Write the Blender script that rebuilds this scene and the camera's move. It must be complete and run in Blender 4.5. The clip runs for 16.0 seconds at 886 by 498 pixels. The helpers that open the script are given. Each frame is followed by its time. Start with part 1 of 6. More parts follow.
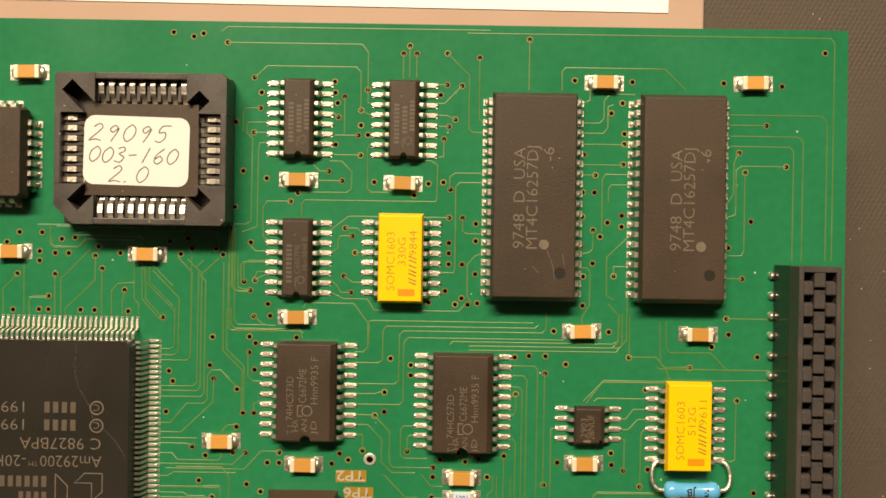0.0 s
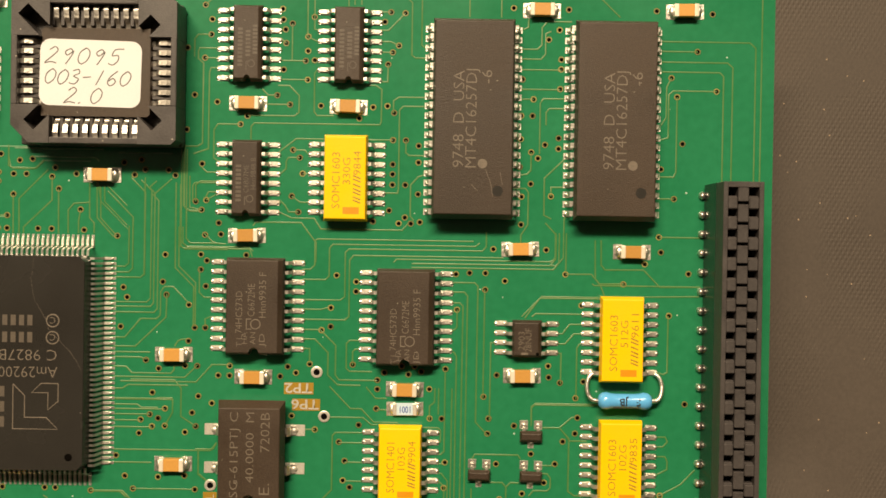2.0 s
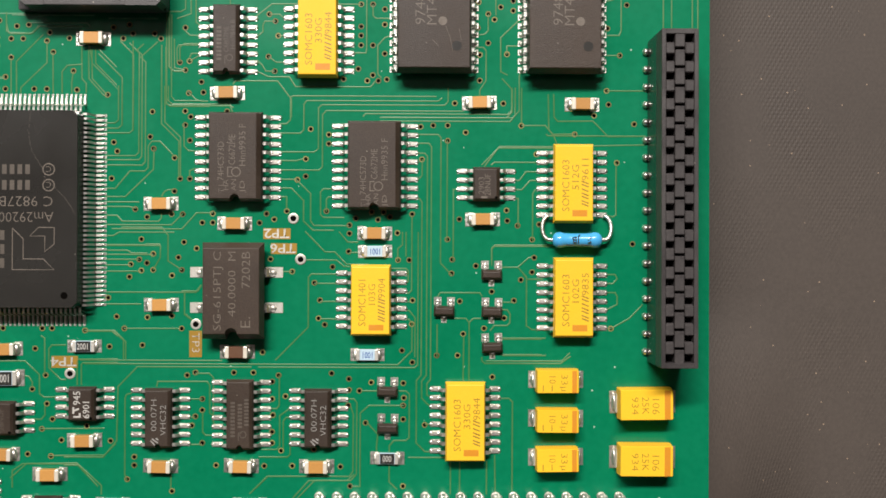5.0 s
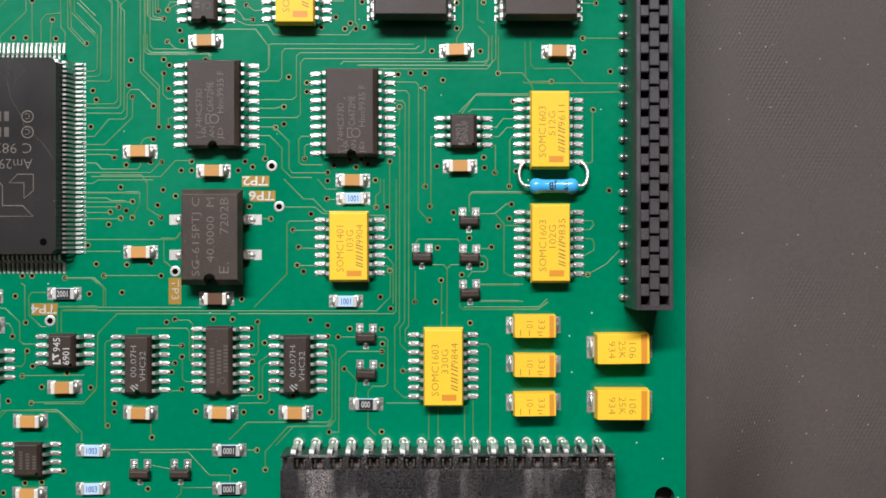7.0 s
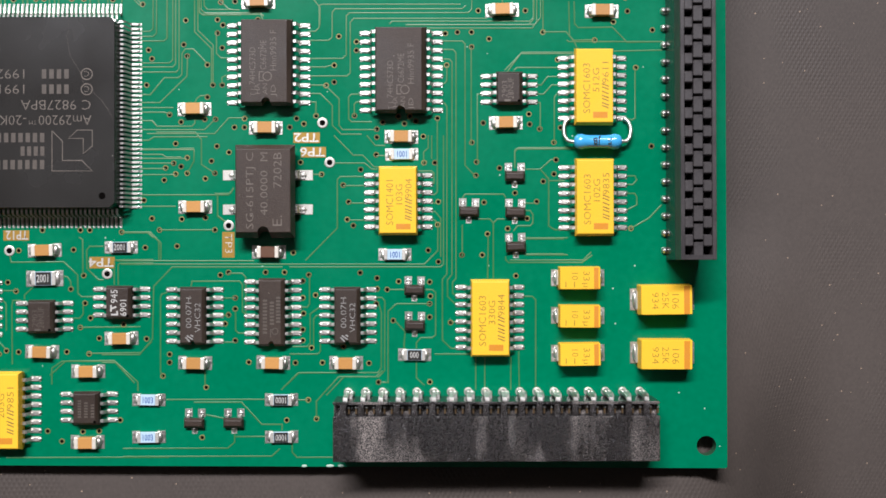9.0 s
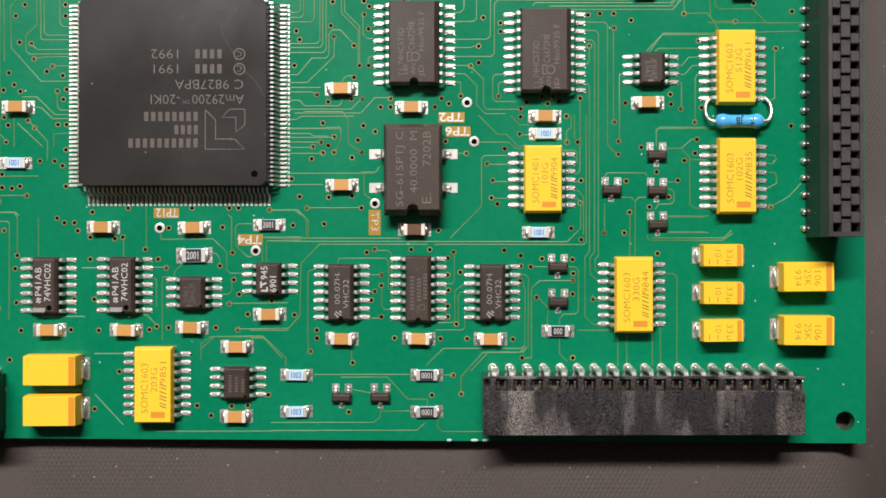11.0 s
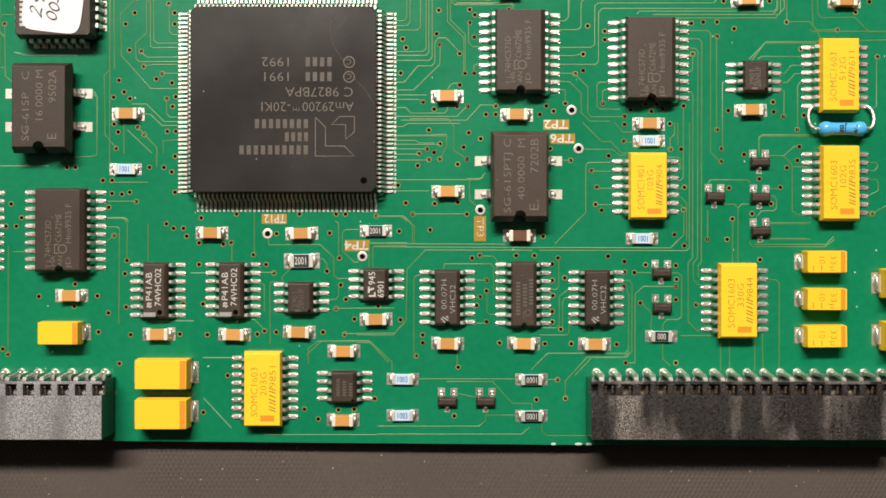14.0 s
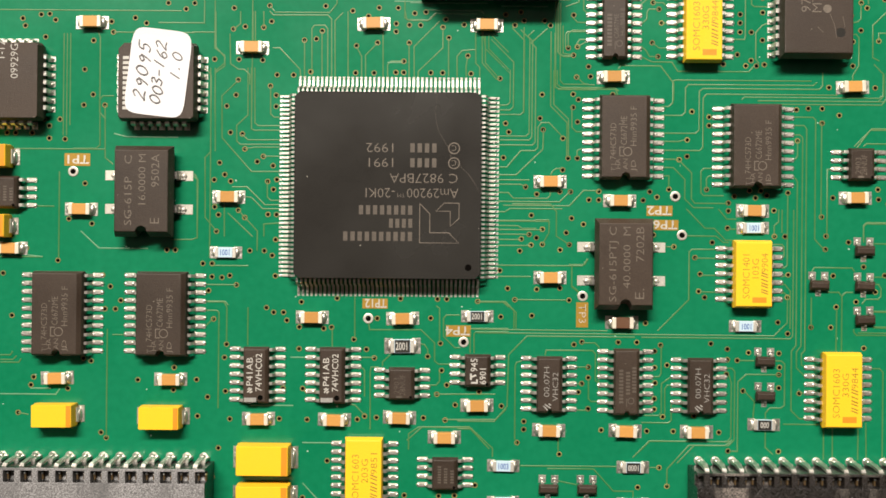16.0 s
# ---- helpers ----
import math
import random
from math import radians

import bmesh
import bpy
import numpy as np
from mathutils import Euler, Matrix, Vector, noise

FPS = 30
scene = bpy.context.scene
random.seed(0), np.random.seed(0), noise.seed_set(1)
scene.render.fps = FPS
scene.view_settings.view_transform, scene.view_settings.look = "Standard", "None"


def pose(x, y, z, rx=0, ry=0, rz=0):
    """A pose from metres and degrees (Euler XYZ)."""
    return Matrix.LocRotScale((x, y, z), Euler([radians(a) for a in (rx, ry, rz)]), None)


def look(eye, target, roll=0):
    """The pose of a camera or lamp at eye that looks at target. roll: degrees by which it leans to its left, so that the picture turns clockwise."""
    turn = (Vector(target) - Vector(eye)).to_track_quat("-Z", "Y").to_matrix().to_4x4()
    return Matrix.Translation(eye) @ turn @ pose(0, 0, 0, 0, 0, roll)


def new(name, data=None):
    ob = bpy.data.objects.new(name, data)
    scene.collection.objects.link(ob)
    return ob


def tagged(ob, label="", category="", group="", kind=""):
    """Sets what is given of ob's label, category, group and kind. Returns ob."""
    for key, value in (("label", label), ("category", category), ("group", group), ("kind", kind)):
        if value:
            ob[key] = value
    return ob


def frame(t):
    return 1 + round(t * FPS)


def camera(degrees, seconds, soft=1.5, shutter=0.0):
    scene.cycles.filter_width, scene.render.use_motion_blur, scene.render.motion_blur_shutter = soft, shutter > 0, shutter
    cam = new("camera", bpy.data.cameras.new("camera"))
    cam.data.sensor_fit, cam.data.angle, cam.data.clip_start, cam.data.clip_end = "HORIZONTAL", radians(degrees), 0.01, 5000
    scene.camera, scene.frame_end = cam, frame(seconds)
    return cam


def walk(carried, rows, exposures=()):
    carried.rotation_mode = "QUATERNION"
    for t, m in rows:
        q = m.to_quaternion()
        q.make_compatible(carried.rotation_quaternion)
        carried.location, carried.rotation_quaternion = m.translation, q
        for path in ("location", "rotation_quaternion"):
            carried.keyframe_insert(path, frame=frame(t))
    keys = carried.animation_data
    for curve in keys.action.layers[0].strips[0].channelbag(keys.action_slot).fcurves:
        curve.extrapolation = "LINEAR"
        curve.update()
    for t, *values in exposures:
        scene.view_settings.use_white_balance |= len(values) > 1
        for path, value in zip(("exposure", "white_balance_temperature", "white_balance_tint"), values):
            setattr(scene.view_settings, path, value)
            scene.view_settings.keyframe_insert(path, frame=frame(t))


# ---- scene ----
LENS = 52.46
cam = camera(LENS, 16.0, soft=1.6)
PATH = [
    (0.0, pose(0.05270, 0.02623, 0.11437, -0.139, 0.221, 0.878)),
    (0.5, pose(0.05480, 0.02566, 0.11341, -0.236, 0.232, 0.936)),
    (1.0, pose(0.05660, 0.02386, 0.11396, -0.294, 0.151, 0.949)),
    (1.5, pose(0.05617, 0.01915, 0.11850, -0.356, -0.002, 1.076)),
    (2.0, pose(0.05961, 0.01656, 0.11909, -0.453, -0.096, 0.903)),
    (2.5, pose(0.05902, 0.01371, 0.12222, -0.539, -0.143, 0.994)),
    (3.0, pose(0.05896, 0.00810, 0.12450, -0.328, -0.397, 0.817)),
    (3.5, pose(0.05851, 0.00374, 0.12606, -0.151, -0.615, 0.776)),
    (4.0, pose(0.06040, 0.00097, 0.12738, 0.010, -0.706, 0.650)),
    (4.5, pose(0.06305, -0.00216, 0.12814, 0.162, -0.629, 0.418)),
    (4.7, pose(0.06324, -0.00371, 0.12909, 0.170, -0.602, 0.275)),
    (7.0, pose(0.06645, -0.01331, 0.13021, 0.152, -0.713, -0.049)),
    (7.5, pose(0.06577, -0.01687, 0.13114, 0.176, -0.649, -0.062)),
    (8.0, pose(0.06510, -0.02015, 0.13199, 0.248, -0.508, -0.099)),
    (8.5, pose(0.06223, -0.02024, 0.13169, 0.309, -0.382, -0.127)),
    (9.0, pose(0.06055, -0.02059, 0.13337, 0.383, -0.273, -0.130)),
    (9.5, pose(0.05364, -0.02121, 0.13401, 0.455, -0.348, -0.069)),
    (10.0, pose(0.04510, -0.02326, 0.13506, 0.383, -0.326, -0.095)),
    (10.2, pose(0.04196, -0.02398, 0.13553, 0.353, -0.279, -0.095)),
    (12.5, pose(0.03716, -0.02356, 0.13518, 0.405, 0.095, 0.068)),
    (13.0, pose(0.03301, -0.02378, 0.13610, 0.384, 0.061, 0.073)),
    (13.5, pose(0.02732, -0.02319, 0.13676, 0.344, 0.103, 0.060)),
    (14.0, pose(0.02412, -0.02291, 0.13693, 0.336, 0.147, 0.045)),
    (14.5, pose(0.01774, -0.02170, 0.13678, 0.379, 0.247, 0.080)),
    (15.0, pose(0.01312, -0.01919, 0.13676, 0.368, 0.236, 0.159)),
    (15.5, pose(0.00808, -0.01429, 0.13628, 0.312, 0.167, 0.373)),
    (16.0, pose(0.00865, -0.00984, 0.13618, 0.268, 0.158, 0.477)),
]
EXPOSURES = [(0.0, 0.0, 7150, 20), (2.0, 0.0, 7050, 20), (4.5, 0.0, 5500, 21), (7.0, 0.0, 4850, 23), (9.5, 0.05, 4900, 25), (12.5, 0.06, 5400, 23), (14.5, 0.12, 5500, 21), (16.0, 0.2, 5550, 20)]
walk(cam, PATH, EXPOSURES)

# ---- light: one long warm strip lamp beyond the far edge of the board, and an added fill light, in a plain room
MM = 0.001
world = bpy.data.worlds.new("world")
scene.world = world
world.use_nodes = True
world.node_tree.nodes["Background"].inputs["Color"].default_value = (1.0, 0.86, 0.68, 1)
world.node_tree.nodes["Background"].inputs["Strength"].default_value = 0.0

lamp = bpy.data.lights.new("room_lamp", "AREA")
lamp.shape, lamp.size, lamp.size_y = "RECTANGLE", 1.05, 0.09
lamp.energy, lamp.color, lamp.spread = 11.2, (1.0, 0.87, 0.60), radians(85)
lamp_ob = new("room_lamp", lamp)
lamp_ob.matrix_world = look((-0.16, 0.93, 1.22), (0.03, 0.0, 0.0))
# fill light added above the strip, aimed up to lift bounce and reflections
fill_uplight = bpy.data.lights.new("room_lamp", "AREA")
fill_uplight.shape, fill_uplight.size, fill_uplight.size_y = "RECTANGLE", 1.05, 0.09
fill_uplight.energy, fill_uplight.color = 8.0, (1.0, 0.87, 0.60)
fill_uplight_ob = new("room_lamp", fill_uplight)
fill_uplight_ob.matrix_world = look((-0.16, 0.95, 1.26), (-0.16, 0.951, 2.0))


# ---- materials
def material(name, color, rough=0.5, metal=0.0, second=None, amount=0.3, scale=400.0, fine=4000.0, bump=0.0, bump_scale=6000.0,
             rough_var=0.1, coat=0.0, each=0.0, gloss=0.5, start=0.65):
    """A surface with blotches at one scale and grain at a finer one; scales count features per metre."""
    m = bpy.data.materials.new(name)
    m.use_nodes = True
    nt = m.node_tree
    bsdf = nt.nodes["Principled BSDF"]
    bsdf.inputs["Metallic"].default_value = metal
    bsdf.inputs["Specular IOR Level"].default_value = gloss
    bsdf.inputs["Coat Weight"].default_value = coat
    bsdf.inputs["Coat Roughness"].default_value = 0.12
    co = nt.nodes.new("ShaderNodeTexCoord")
    src = co.outputs["Object"]
    big = nt.nodes.new("ShaderNodeTexNoise")
    big.inputs["Scale"].default_value, big.inputs["Detail"].default_value = scale, 4.0
    small = nt.nodes.new("ShaderNodeTexNoise")
    small.inputs["Scale"].default_value, small.inputs["Detail"].default_value = fine, 3.0
    nt.links.new(src, big.inputs["Vector"])
    nt.links.new(src, small.inputs["Vector"])
    add = nt.nodes.new("ShaderNodeMath")
    add.operation = "ADD"
    nt.links.new(big.outputs["Fac"], add.inputs[0])
    nt.links.new(small.outputs["Fac"], add.inputs[1])
    ramp = nt.nodes.new("ShaderNodeMapRange")
    ramp.inputs["From Min"].default_value, ramp.inputs["From Max"].default_value = start, 1.35
    ramp.inputs["To Max"].default_value = amount
    nt.links.new(add.outputs[0], ramp.inputs["Value"])
    mix = nt.nodes.new("ShaderNodeMix")
    mix.data_type = "RGBA"
    mix.inputs["A"].default_value = (*color, 1)
    mix.inputs["B"].default_value = (*(second or [c * 0.6 for c in color]), 1)
    nt.links.new(ramp.outputs["Result"], mix.inputs["Factor"])
    tone = mix.outputs["Result"]
    if each:
        info = nt.nodes.new("ShaderNodeObjectInfo")
        vary = nt.nodes.new("ShaderNodeMapRange")
        vary.inputs["To Min"].default_value, vary.inputs["To Max"].default_value = 1 - each, 1 + each
        nt.links.new(info.outputs["Random"], vary.inputs["Value"])
        hsv = nt.nodes.new("ShaderNodeHueSaturation")
        nt.links.new(vary.outputs["Result"], hsv.inputs["Value"])
        nt.links.new(tone, hsv.inputs["Color"])
        tone = hsv.outputs["Color"]
    nt.links.new(tone, bsdf.inputs["Base Color"])
    rr = nt.nodes.new("ShaderNodeMapRange")
    rr.inputs["From Min"].default_value, rr.inputs["From Max"].default_value = 0.3, 0.7
    rr.inputs["To Min"].default_value, rr.inputs["To Max"].default_value = max(0.02, rough - rough_var), min(1.0, rough + rough_var)
    nt.links.new(big.outputs["Fac"], rr.inputs["Value"])
    nt.links.new(rr.outputs["Result"], bsdf.inputs["Roughness"])
    if bump:
        tex = nt.nodes.new("ShaderNodeTexNoise")
        tex.inputs["Scale"].default_value, tex.inputs["Detail"].default_value = bump_scale, 3.0
        nt.links.new(src, tex.inputs["Vector"])
        bp = nt.nodes.new("ShaderNodeBump")
        bp.inputs["Strength"].default_value, bp.inputs["Distance"].default_value = bump, 0.0001
        nt.links.new(tex.outputs["Fac"], bp.inputs["Height"])
        nt.links.new(bp.outputs["Normal"], bsdf.inputs["Normal"])
    return m


def dusty(m, density=350.0, size=0.06, color=(0.75, 0.7, 0.6)):
    """Scattered pale dust specks over a material."""
    nt = m.node_tree
    bsdf = nt.nodes["Principled BSDF"]
    old = bsdf.inputs["Base Color"].links[0].from_socket
    co = nt.nodes.new("ShaderNodeTexCoord")
    vor = nt.nodes.new("ShaderNodeTexVoronoi")
    vor.inputs["Scale"].default_value = density
    nt.links.new(co.outputs["Object"], vor.inputs["Vector"])
    less = nt.nodes.new("ShaderNodeMath")
    less.operation, less.inputs[1].default_value = "LESS_THAN", size
    nt.links.new(vor.outputs["Distance"], less.inputs[0])
    mix = nt.nodes.new("ShaderNodeMix")
    mix.data_type = "RGBA"
    mix.inputs["B"].default_value = (*color, 1)
    nt.links.new(less.outputs[0], mix.inputs["Factor"])
    nt.links.new(old, mix.inputs["A"])
    nt.links.new(mix.outputs["Result"], bsdf.inputs["Base Color"])
    return m


MASK = dusty(material("green_solder_mask", (0.007, 0.154, 0.066), 0.22, second=(0.014, 0.206, 0.096), amount=0.6, scale=55, fine=900, bump=0.03,
                      bump_scale=1500, rough_var=0.05), 260, 0.035, (0.35, 0.5, 0.4))
RUN = material("mask_over_copper", (0.050, 0.162, 0.044), 0.38, second=(0.092, 0.182, 0.056), amount=0.7, scale=150, fine=900, gloss=0.6)
EDGE = material("laminate_edge", (0.012, 0.07, 0.035), 0.5, second=(0.10, 0.13, 0.06), amount=0.5, scale=300)
VIA_RIM = material("via_rim", (0.30, 0.22, 0.075), 0.4, 0.1, second=(0.07, 0.13, 0.04), amount=0.9, scale=700, each=0.35)
# near-black puts the shade inside holes into the colour; pin dots share it
HOLE = material("dark_hole", (0.004, 0.0035, 0.003), 0.8, gloss=0.0)
GOLD = material("bare_copper_gold", (0.44, 0.27, 0.035), 0.4, 0.3, second=(0.30, 0.17, 0.02), amount=0.8, scale=900)
BRONZE = material("dull_bronze", (0.20, 0.13, 0.055), 0.4, 0.6, second=(0.10, 0.065, 0.03), amount=0.8, scale=1500)
TIN = material("tinned_lead", (0.92, 0.89, 0.84), 0.38, 0.95, second=(0.45, 0.41, 0.35), amount=0.8, scale=900, fine=5000, bump=0.5, bump_scale=2600,
               rough_var=0.14, each=0.18)
SOLDER = material("solder", (0.92, 0.89, 0.84), 0.36, 0.92, second=(0.52, 0.48, 0.41), amount=0.8, scale=1100, fine=5000, bump=0.9, bump_scale=2200, rough_var=0.12,
                  each=0.15)
PLATE = material("matte_tin_plate", (0.76, 0.73, 0.66), 0.45, 0.6, second=(0.45, 0.42, 0.36), amount=0.7, scale=1500, bump=0.2, bump_scale=4000, each=0.1)
BLACK = dusty(material("black_moulded_epoxy", (0.027, 0.0172, 0.0110), 0.50, second=(0.050, 0.033, 0.0220), amount=0.9, scale=130, fine=4200, bump=0.5,
                       bump_scale=8000, rough_var=0.08, each=0.14, gloss=0.42), 520, 0.035, (0.30, 0.27, 0.22))
SMOOTH = dusty(material("smooth_black_epoxy", (0.018, 0.0165, 0.015), 0.24, second=(0.030, 0.028, 0.025), amount=0.8, scale=70, fine=6000, bump=0.08,
                        bump_scale=9000, rough_var=0.05, gloss=0.65), 300, 0.03, (0.30, 0.28, 0.24))
SOCKET = dusty(material("dull_black_plastic", (0.038, 0.034, 0.035), 0.42, second=(0.075, 0.066, 0.064), amount=0.8, scale=250, fine=4000, bump=0.25,
                        bump_scale=5000), 500, 0.05, (0.32, 0.28, 0.24))
GLOSSY = dusty(material("glossy_black_plastic", (0.018, 0.017, 0.018), 0.16, second=(0.03, 0.028, 0.028), amount=0.8, scale=250, rough_var=0.06), 600, 0.05,
               (0.4, 0.4, 0.38))


def scuffed(name, dark, pale, low, high, grain):
    """Moulded plastic with rubbed vertical patches of pale grain, its glints put into the colour, between glossy dark
    ones.
    """
    m = bpy.data.materials.new(name)
    m.use_nodes = True
    nt = m.node_tree
    bsdf = nt.nodes["Principled BSDF"]
    co = nt.nodes.new("ShaderNodeTexCoord")
    mp = nt.nodes.new("ShaderNodeMapping")
    mp.inputs["Scale"].default_value = (1.0, 0.28, 1.0)
    nt.links.new(co.outputs["Object"], mp.inputs["Vector"])
    patch = nt.nodes.new("ShaderNodeTexNoise")
    patch.inputs["Scale"].default_value, patch.inputs["Detail"].default_value = 150.0, 3.0
    nt.links.new(mp.outputs["Vector"], patch.inputs["Vector"])
    zone = nt.nodes.new("ShaderNodeMapRange")
    zone.interpolation_type = "SMOOTHSTEP"
    zone.inputs["From Min"].default_value, zone.inputs["From Max"].default_value = low, high
    nt.links.new(patch.outputs["Fac"], zone.inputs["Value"])
    fine = nt.nodes.new("ShaderNodeTexNoise")
    fine.inputs["Scale"].default_value, fine.inputs["Detail"].default_value = 6500.0, 3.0
    nt.links.new(co.outputs["Object"], fine.inputs["Vector"])
    spark = nt.nodes.new("ShaderNodeMapRange")
    spark.inputs["From Min"].default_value, spark.inputs["From Max"].default_value = 0.40, 0.72
    nt.links.new(fine.outputs["Fac"], spark.inputs["Value"])
    both = nt.nodes.new("ShaderNodeMath")
    both.operation = "MULTIPLY_ADD"
    both.inputs[2].default_value = 0.0
    lift = nt.nodes.new("ShaderNodeMath")
    lift.operation, lift.inputs[1].default_value = "ADD", 0.10
    nt.links.new(zone.outputs["Result"], lift.inputs[0])
    nt.links.new(lift.outputs[0], both.inputs[0])
    nt.links.new(spark.outputs["Result"], both.inputs[1])
    mix = nt.nodes.new("ShaderNodeMix")
    mix.data_type = "RGBA"
    mix.inputs["A"].default_value, mix.inputs["B"].default_value = (*dark, 1), (*pale, 1)
    nt.links.new(both.outputs[0], mix.inputs["Factor"])
    nt.links.new(mix.outputs["Result"], bsdf.inputs["Base Color"])
    rough = nt.nodes.new("ShaderNodeMapRange")
    rough.inputs["To Min"].default_value, rough.inputs["To Max"].default_value = 0.22, 0.5
    nt.links.new(zone.outputs["Result"], rough.inputs["Value"])
    nt.links.new(rough.outputs["Result"], bsdf.inputs["Roughness"])
    bp = nt.nodes.new("ShaderNodeBump")
    bp.inputs["Strength"].default_value, bp.inputs["Distance"].default_value = grain, 0.00012
    nt.links.new(fine.outputs["Fac"], bp.inputs["Height"])
    nt.links.new(bp.outputs["Normal"], bsdf.inputs["Normal"])
    return m


SCUFFED = scuffed("scuffed_black_plastic", (0.007, 0.006, 0.0055), (0.36, 0.31, 0.275), 0.49, 0.67, 0.9)
SCUFFED_GREY = scuffed("grey_scuffed_plastic", (0.11, 0.108, 0.11), (0.46, 0.45, 0.46), 0.28, 0.62, 0.5)
YELLOW = material("yellow_moulded_plastic", (0.88, 0.53, 0.006), 0.42, second=(0.83, 0.47, 0.005), amount=0.5, scale=300, fine=4000, bump=0.1, bump_scale=5000, each=0.04, gloss=0.25)
AMBER = material("orange_print", (0.64, 0.26, 0.006), 0.45, second=(0.52, 0.20, 0.005), scale=900)
OLIVE = material("worn_brown_print", (0.25, 0.155, 0.012), 0.5, second=(0.46, 0.29, 0.016), amount=0.8, scale=1600)
TAN = material("tan_ceramic", (0.54, 0.275, 0.065), 0.42, second=(0.44, 0.215, 0.045), amount=0.6, scale=500, each=0.12)
SHADED_CERAMIC = material("shaded_ceramic", (0.13, 0.065, 0.035), 0.4, second=(0.09, 0.045, 0.025), scale=600)
CREAM = material("silvered_band", (0.80, 0.74, 0.62), 0.4, 0.25, second=(0.62, 0.56, 0.45), scale=1500, each=0.06)
WHITE = material("white_ceramic_face", (0.50, 0.64, 0.74), 0.4, second=(0.42, 0.57, 0.69), scale=800)
INKBLUE = material("blue_print", (0.01, 0.06, 0.34), 0.5)
INKWHITE = material("white_print", (0.58, 0.56, 0.52), 0.55, second=(0.34, 0.33, 0.30), amount=0.8, scale=2500)
LASER = material("laser_marked_epoxy", (0.17, 0.14, 0.11), 0.6, second=(0.085, 0.07, 0.057), amount=0.8, scale=1200, fine=5000)
FAINT = material("faint_marked_epoxy", (0.105, 0.085, 0.066), 0.6, second=(0.06, 0.048, 0.038), amount=0.9, scale=900, fine=5000)
INKGREY = material("grey_print", (0.34, 0.33, 0.31), 0.55, second=(0.2, 0.19, 0.18), amount=0.8, scale=2500)
INKBLACK = material("black_print", (0.02, 0.018, 0.015), 0.5)
PENCIL = material("pen_line", (0.06, 0.057, 0.06), 0.6, second=(0.26, 0.25, 0.25), amount=0.7, scale=1500)
STICKER = material("white_paper_label", (0.70, 0.71, 0.74), 0.6, second=(0.63, 0.64, 0.66), amount=0.5, scale=200, bump=0.06, bump_scale=900)
STICKER_B = material("thin_white_label", (0.74, 0.73, 0.75), 0.5, second=(0.64, 0.63, 0.66), amount=0.6, scale=160, bump=0.15, bump_scale=500)
BLUE = material("blue_lacquer", (0.10, 0.42, 0.78), 0.26, second=(0.07, 0.34, 0.70), amount=0.6, scale=400, coat=0.4)
CHIPPED = material("bare_glass_fibre", (0.5, 0.62, 0.52), 0.6, second=(0.2, 0.4, 0.28), scale=900)
# pale colour for mask scratches and for painted glints along copper runs
SCRATCH_AND_GLINT = material("scratched_mask_and_glint", (0.14, 0.29, 0.16), 0.5, second=(0.06, 0.21, 0.10), amount=0.9, scale=700)
CARD = material("tan_card", (0.45, 0.32, 0.265), 0.8, second=(0.40, 0.28, 0.225), scale=60, bump=0.1, bump_scale=2500)
PAPER = material("white_paper", (0.84, 0.86, 0.92), 0.7, second=(0.80, 0.81, 0.86), scale=80)
LOW_BOUNCE = material("low_bounce_wall", (0.20, 0.185, 0.165), 0.8, second=(0.17, 0.155, 0.14), scale=2, fine=40)
BOUNCE_WALL = material("bounce_wall", (0.62, 0.59, 0.55), 0.8, second=(0.56, 0.53, 0.49), scale=2, fine=40)


def mat_cloth():
    m = dusty(material("dark_grey_ribbed_mat", (0.057, 0.045, 0.037), 0.7, second=(0.084, 0.067, 0.055), amount=0.8, scale=35, fine=1800, rough_var=0.08), 420, 0.055,
              (0.30, 0.22, 0.15))
    nt = m.node_tree
    co = nt.nodes.new("ShaderNodeTexCoord")
    heights = []
    for turn in (0.5, -0.5):
        mp = nt.nodes.new("ShaderNodeMapping")
        mp.inputs["Rotation"].default_value = (0, 0, turn)
        wave = nt.nodes.new("ShaderNodeTexWave")
        wave.inputs["Scale"].default_value, wave.inputs["Distortion"].default_value = 480.0, 1.2
        nt.links.new(co.outputs["Object"], mp.inputs["Vector"])
        nt.links.new(mp.outputs["Vector"], wave.inputs["Vector"])
        heights.append(wave.outputs["Fac"])
    low = nt.nodes.new("ShaderNodeMath")
    low.operation = "MULTIPLY"
    nt.links.new(heights[0], low.inputs[0])
    nt.links.new(heights[1], low.inputs[1])
    worn = nt.nodes.new("ShaderNodeTexNoise")
    worn.inputs["Scale"].default_value, worn.inputs["Detail"].default_value = 60.0, 3.0
    nt.links.new(co.outputs["Object"], worn.inputs["Vector"])
    fade = nt.nodes.new("ShaderNodeMapRange")
    fade.inputs["From Min"].default_value, fade.inputs["From Max"].default_value = 0.42, 0.64
    fade.inputs["To Min"].default_value = 0.08
    nt.links.new(worn.outputs["Fac"], fade.inputs["Value"])
    soft = nt.nodes.new("ShaderNodeMath")
    soft.operation = "MULTIPLY"
    nt.links.new(low.outputs[0], soft.inputs[0])
    nt.links.new(fade.outputs["Result"], soft.inputs[1])
    bp = nt.nodes.new("ShaderNodeBump")
    bp.inputs["Strength"].default_value, bp.inputs["Distance"].default_value = 0.38, 0.00016
    nt.links.new(soft.outputs[0], bp.inputs["Height"])
    nt.links.new(bp.outputs["Normal"], nt.nodes["Principled BSDF"].inputs["Normal"])
    return m


CLOTH = mat_cloth()


